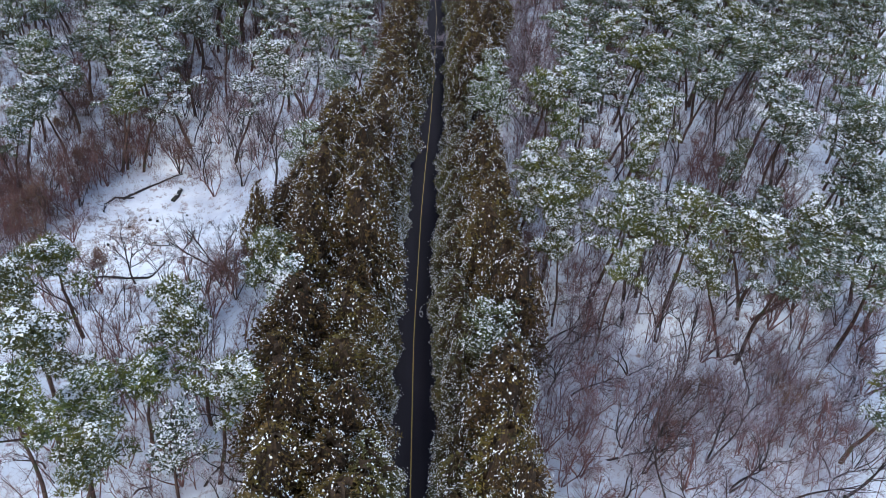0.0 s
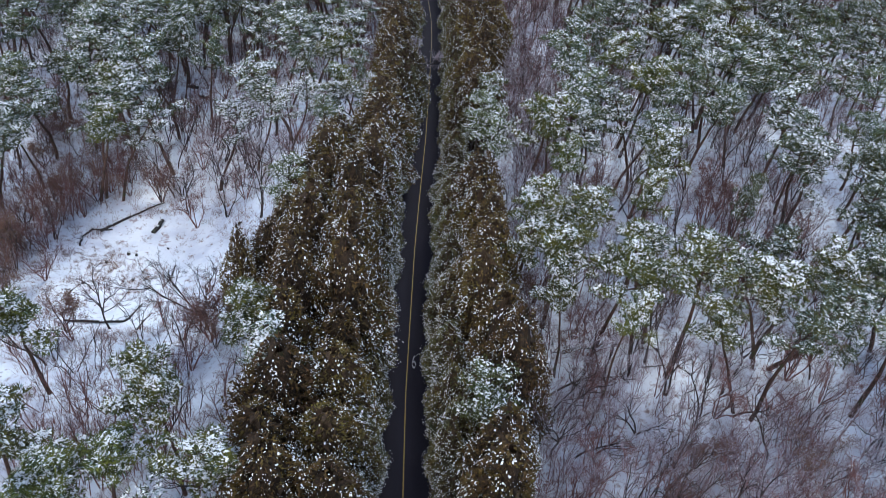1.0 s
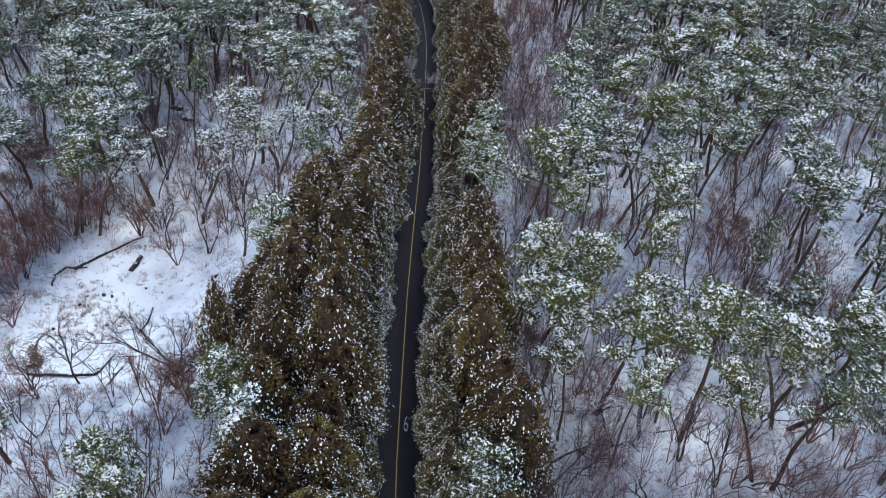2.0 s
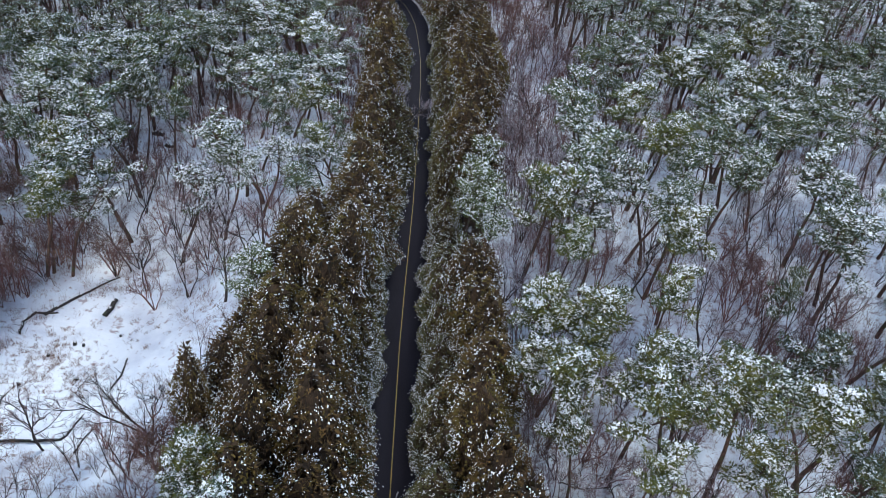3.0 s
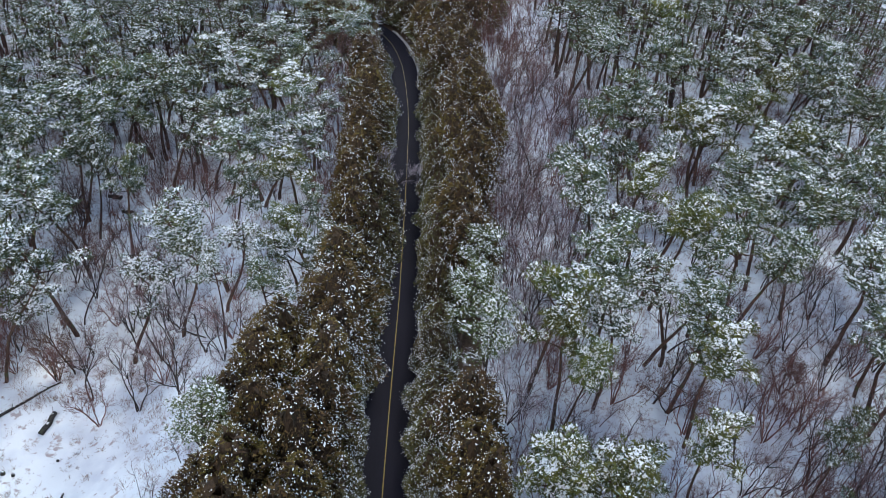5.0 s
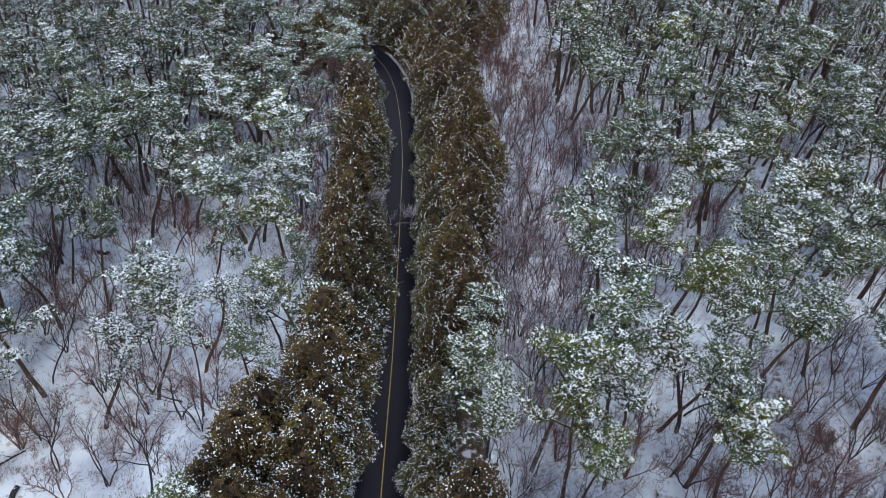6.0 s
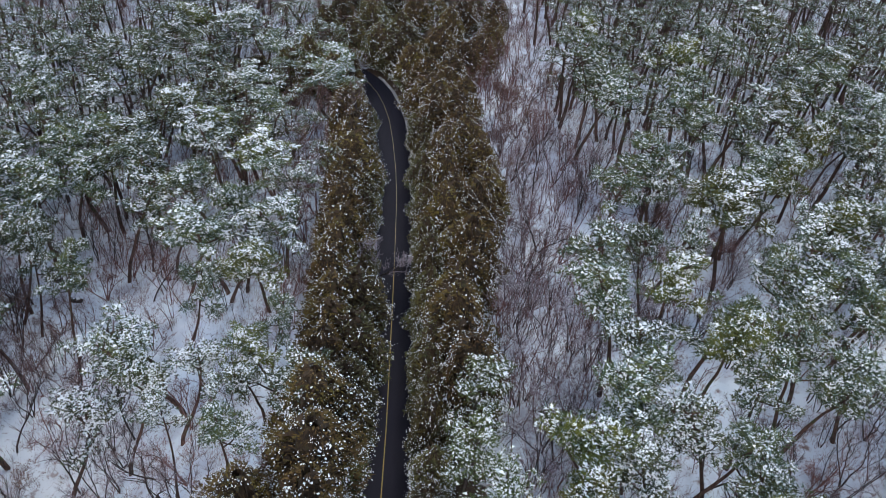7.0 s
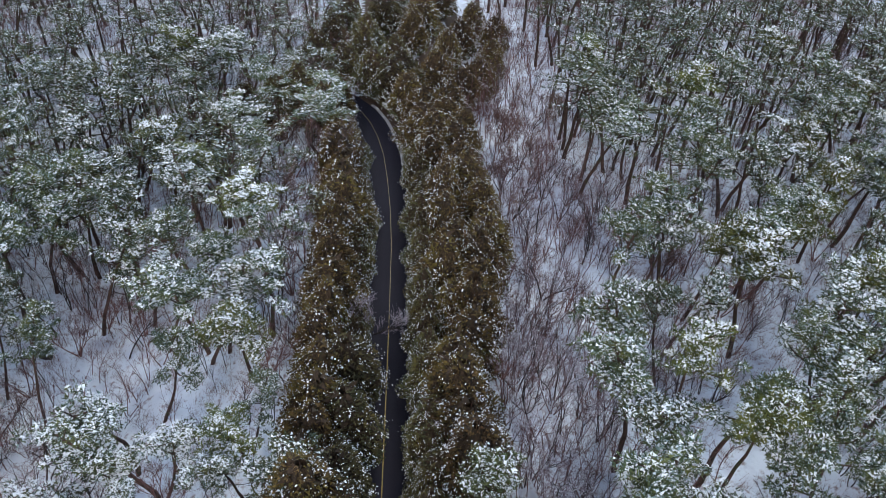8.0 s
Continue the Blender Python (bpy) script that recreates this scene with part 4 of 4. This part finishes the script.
def scrub_patch():
    """Fine low twigs that stand out of the snow between the trees."""
    geo = Geo()
    n = 10000
    x, y = rng.uniform(-130, 150, n * 3), 48 + 280 * rng.uniform(0, 1, n * 3)
    keep = (np.abs(x - 2) < 26 + 0.45 * y) & ~in_grove(x, y) & ~in_clearing(x, y, -1)
    x, y = x[keep][:n], y[keep][:n]
    for _ in range(22):
        a, s = rng.uniform(0, 6.3, len(x)), rng.uniform(0.1, 0.9, len(x))
        px, py = x + rng.normal(0, 0.5, len(x)), y + rng.normal(0, 0.5, len(x))
        at = np.stack([px, py, land(px, py) - 0.05], -1)
        leaves(geo, rng, at, np.stack([s * np.cos(a), s * np.sin(a), np.ones(len(x))], -1), rng.uniform(0.6, 2.6, len(x)), rng.uniform(0.03, 0.055, len(x)))
    tagged(new("scrub", geo.mesh("scrub", [SCRUB])), "low brown leafless scrub standing out of the snow", "undergrowth", kind="stuff")


scrub_patch()


# ---- the clearing: fallen wood, stumps and dry grass ----
def rebase(ob, x, y, z):
    """Moves a thing's Empty to its base and leaves its parts where they are."""
    for piece in ob.children:
        piece.data.transform(Matrix.Translation((-x, -y, -z)))
    ob.matrix_basis = Matrix.Translation((x, y, z))


def log(name, label, points, radii, material_, lift=0.1, twig=0, snowy=1.5):
    """A fallen trunk lying on the snow, with broken side branches."""
    pts = np.array([(x, y, height(x, y) + lift) for x, y in points])
    fine = np.concatenate([np.linspace(a, b, 4, endpoint=False) for a, b in zip(pts[:-1], pts[1:])] + [pts[-1:]])
    fine[1:-1] += rng.normal(0, 0.06, (len(fine) - 2, 3))
    r = np.interp(np.linspace(0, 1, len(fine)), np.linspace(0, 1, len(radii)), radii)
    geo = Geo()
    tube(geo, np.concatenate([fine[:1], fine, fine[-1:]]), [0.01, *r, 0.01], 8)
    ob = tagged(new(name), label, "log")
    part("trunk", geo, [material_], ob, smooth=True)
    for _ in range(twig):
        k = int(rng.integers(1, len(fine) - 1))
        side = Geo()
        tube(side, bend(rng, fine[k], (*rng.normal(0, 1, 2), 0.35), rng.uniform(0.8, 2.2), 4, 0.2), np.linspace(0.07, 0.015, 4), 4)
        part("branch", side, [material_], ob, smooth=True)
    snow = Geo()
    n = int(len(fine) * snowy) + 1
    k = rng.integers(0, len(fine) - 1, n)
    u = rng.uniform(0, 1, (n, 1))
    p = fine[k] * (1 - u) + fine[k + 1] * u + np.stack([np.zeros(n), np.zeros(n), r[k] * 0.95], -1)
    lumps(snow, rng, p, rng.uniform(0.5, 1.0, n) * r[k], 0.35)
    tagged(part("snow_load", snow, [SNOW], ob), kind="stuff")
    rebase(ob, *points[0], height(*points[0]))
    return ob


log("fallen_log", "short thick dark log lying on open snow", [(-44.3, 131.0), (-43.5, 134.6)], [0.42, 0.38, 0.34], WET_WOOD, 0.25, 1, 0.2)
log("fallen_log", "long thin fallen pine log at the clearing's edge", [(-53.5, 130.6), (-49.5, 135.0), (-44.6, 140.6)], [0.26, 0.2, 0.1], WET_WOOD, 0.2, 5)
log("fallen_branch", "crooked dark fallen branch lying in snow", [(-55.6, 126.0), (-56.4, 129.2), (-55.0, 131.0), (-51.5, 131.0)], [0.16, 0.24, 0.2, 0.12], WET_WOOD, 0.15, 5)
log("fallen_branch", "thin dark branch lying across the snow", [(-37.9, 113.0), (-37.5, 117.0), (-37.8, 120.6)], [0.10, 0.15, 0.12], WET_WOOD, 0.08, 2)
log("fallen_branch", "thin dark branch lying across the snow", [(-37.1, 103.6), (-37.6, 101.0), (-37.4, 98.4)], [0.10, 0.16, 0.12], WET_WOOD, 0.08, 2)
log("fallen_branch", "long crooked branch bent at an angle on the snow", [(-48.8, 100.6), (-44.5, 101.2), (-40.3, 101.7), (-39.8, 104.0), (-39.3, 106.9)], [0.16, 0.2, 0.2, 0.14, 0.08], WET_WOOD, 0.1, 6)
log("fallen_branch", "dark fallen branch half buried at the clearing's edge", [(-50.7, 106.5), (-51.6, 110.0), (-51.4, 113.8)], [0.2, 0.18, 0.1], WET_WOOD, 0.08, 4)
log("fallen_log", "dark rotten log lying among trees in snow", [(-51.2, 189.2), (-48.6, 188.6)], [0.45, 0.6, 0.5], WET_WOOD, 0.3)
log("fallen_log", "dark rotten log lying among trees in snow", [(-47.4, 184.6), (-45.4, 184.2)], [0.35, 0.5, 0.4], WET_WOOD, 0.25)


def stump(x, y, r, tall):
    geo = Geo()
    z = height(x, y)
    tube(geo, [(x, y, z - 0.2), (x, y, z + 0.1), (x + 0.05, y, z + tall), (x + 0.05, y, z + tall)], [r * 1.4, r * 1.1, r * 0.9, 0.01], 9)
    ob = tagged(new("stump"), "small dark broken stump poking out of snow", "stump", "stumps in the clearing")
    part("stem", geo, [WET_WOOD], ob, smooth=True)
    cap = Geo()
    lumps(cap, rng, np.array([[x + 0.05, y, z + tall]]), np.array([r * 0.8]), 0.4)
    part("snow_load", cap, [SNOW], ob)
    rebase(ob, x, y, z)


for x, y, r, tall in ((-46.7, 124.1, 0.28, 0.5), (-45.3, 123.8, 0.2, 0.4), (-49.5, 121.0, 0.22, 0.4), (-43.4, 115.5, 0.2, 0.35), (-51.0, 114.0, 0.25, 0.5), (-40.6, 126.5, 0.18, 0.4), (-47.8, 108.5, 0.2, 0.4)):
    stump(x, y, r, tall)

def leaned(geo, degrees):
    """Tips a tree's wood over towards the west."""
    c, d = math.cos(radians(degrees)), math.sin(radians(degrees))
    geo.v = [np.stack([v[:, 0] * c - v[:, 2] * d, v[:, 1], v[:, 0] * d + v[:, 2] * c], -1) for v in geo.v]
    return geo


limb, fork = bare_shape(rng, 13.5, 1, 0.0, 1.3), bare_shape(rng, 10.5, 2, 0.22, 1.2)
tree = thing("old_bare_tree", "large leafless tree leaning out over the snowy clearing", "tree", "",
             [*(("stem", leaned(g, 50), [GREY_BARK], True) for g in limb[0]), *(("stem", leaned(g, 8), [GREY_BARK], True) for g in fork[0]),
              ("crown", leaned(limb[1], 50), [GREY_BARK], False), ("crown", leaned(fork[1], 8), [GREY_BARK], False)])
tree.matrix_basis = pose(-28.2, 100.0, height(-28.2, 100.0), 0, 0, -12)
low = bare_shape(rng, 10.5, 1, 0.0, 1.2)
tree = thing("leaning_bare_tree", "leafless tree with a long limb leaning low over the snow", "tree", "", [*(("stem", g, [GREY_BARK], True) for g in low[0]), ("crown", low[1], [GREY_BARK], False)])
tree.matrix_basis = pose(25.5, 63.3, height(25.5, 63.3), -8, 54, 0)
arch = bare_shape(rng, 9.5, 2, 0.3, 1.1)
tree = thing("leaning_bare_tree", "pale leafless tree leaning out of the cedars over the road", "tree", "", [*(("stem", g, [GREY_BARK], True) for g in arch[0]), ("crown", arch[1], [FROST_TWIG], False)])
tree.matrix_basis = pose(0.6, 174.5, height(0.6, 174.5), 0, 28, 10)


def grass_patch():
    """Dry grass and dead bracken that stand out of the snow in and round the clearing."""
    geo = Geo()
    n = 900
    x, y = rng.uniform(-64, -26, n), rng.uniform(92, 142, n)
    keep = np.sin(x * 0.5 + 2 * np.sin(y * 0.21)) + np.sin(y * 0.43 - x * 0.11) + rng.normal(0, 0.6, n) > 0.5
    x = np.concatenate([x[keep], -50 + rng.normal(0, 3.2, 220), -42 + rng.normal(0, 2.0, 70)])
    y = np.concatenate([y[keep], 119 + rng.normal(0, 5.0, 220), 116 + rng.normal(0, 3.0, 70)])
    for _ in range(14):
        px, py = x + rng.normal(0, 0.22, len(x)), y + rng.normal(0, 0.22, len(x))
        at = np.stack([px, py, land(px, py) - 0.05], -1)
        twigs(geo, at, np.stack([rng.normal(0, 0.6, len(x)), rng.normal(0, 0.6, len(x)), np.ones(len(x))], -1), rng.uniform(0.25, 0.95, len(x)), rng.uniform(0.014, 0.028, len(x)))
    tagged(new("dry_grass", geo.mesh("dry_grass", [DRY_GRASS])), "tufts of reddish dry grass poking through snow", "grass", kind="stuff")


grass_patch()
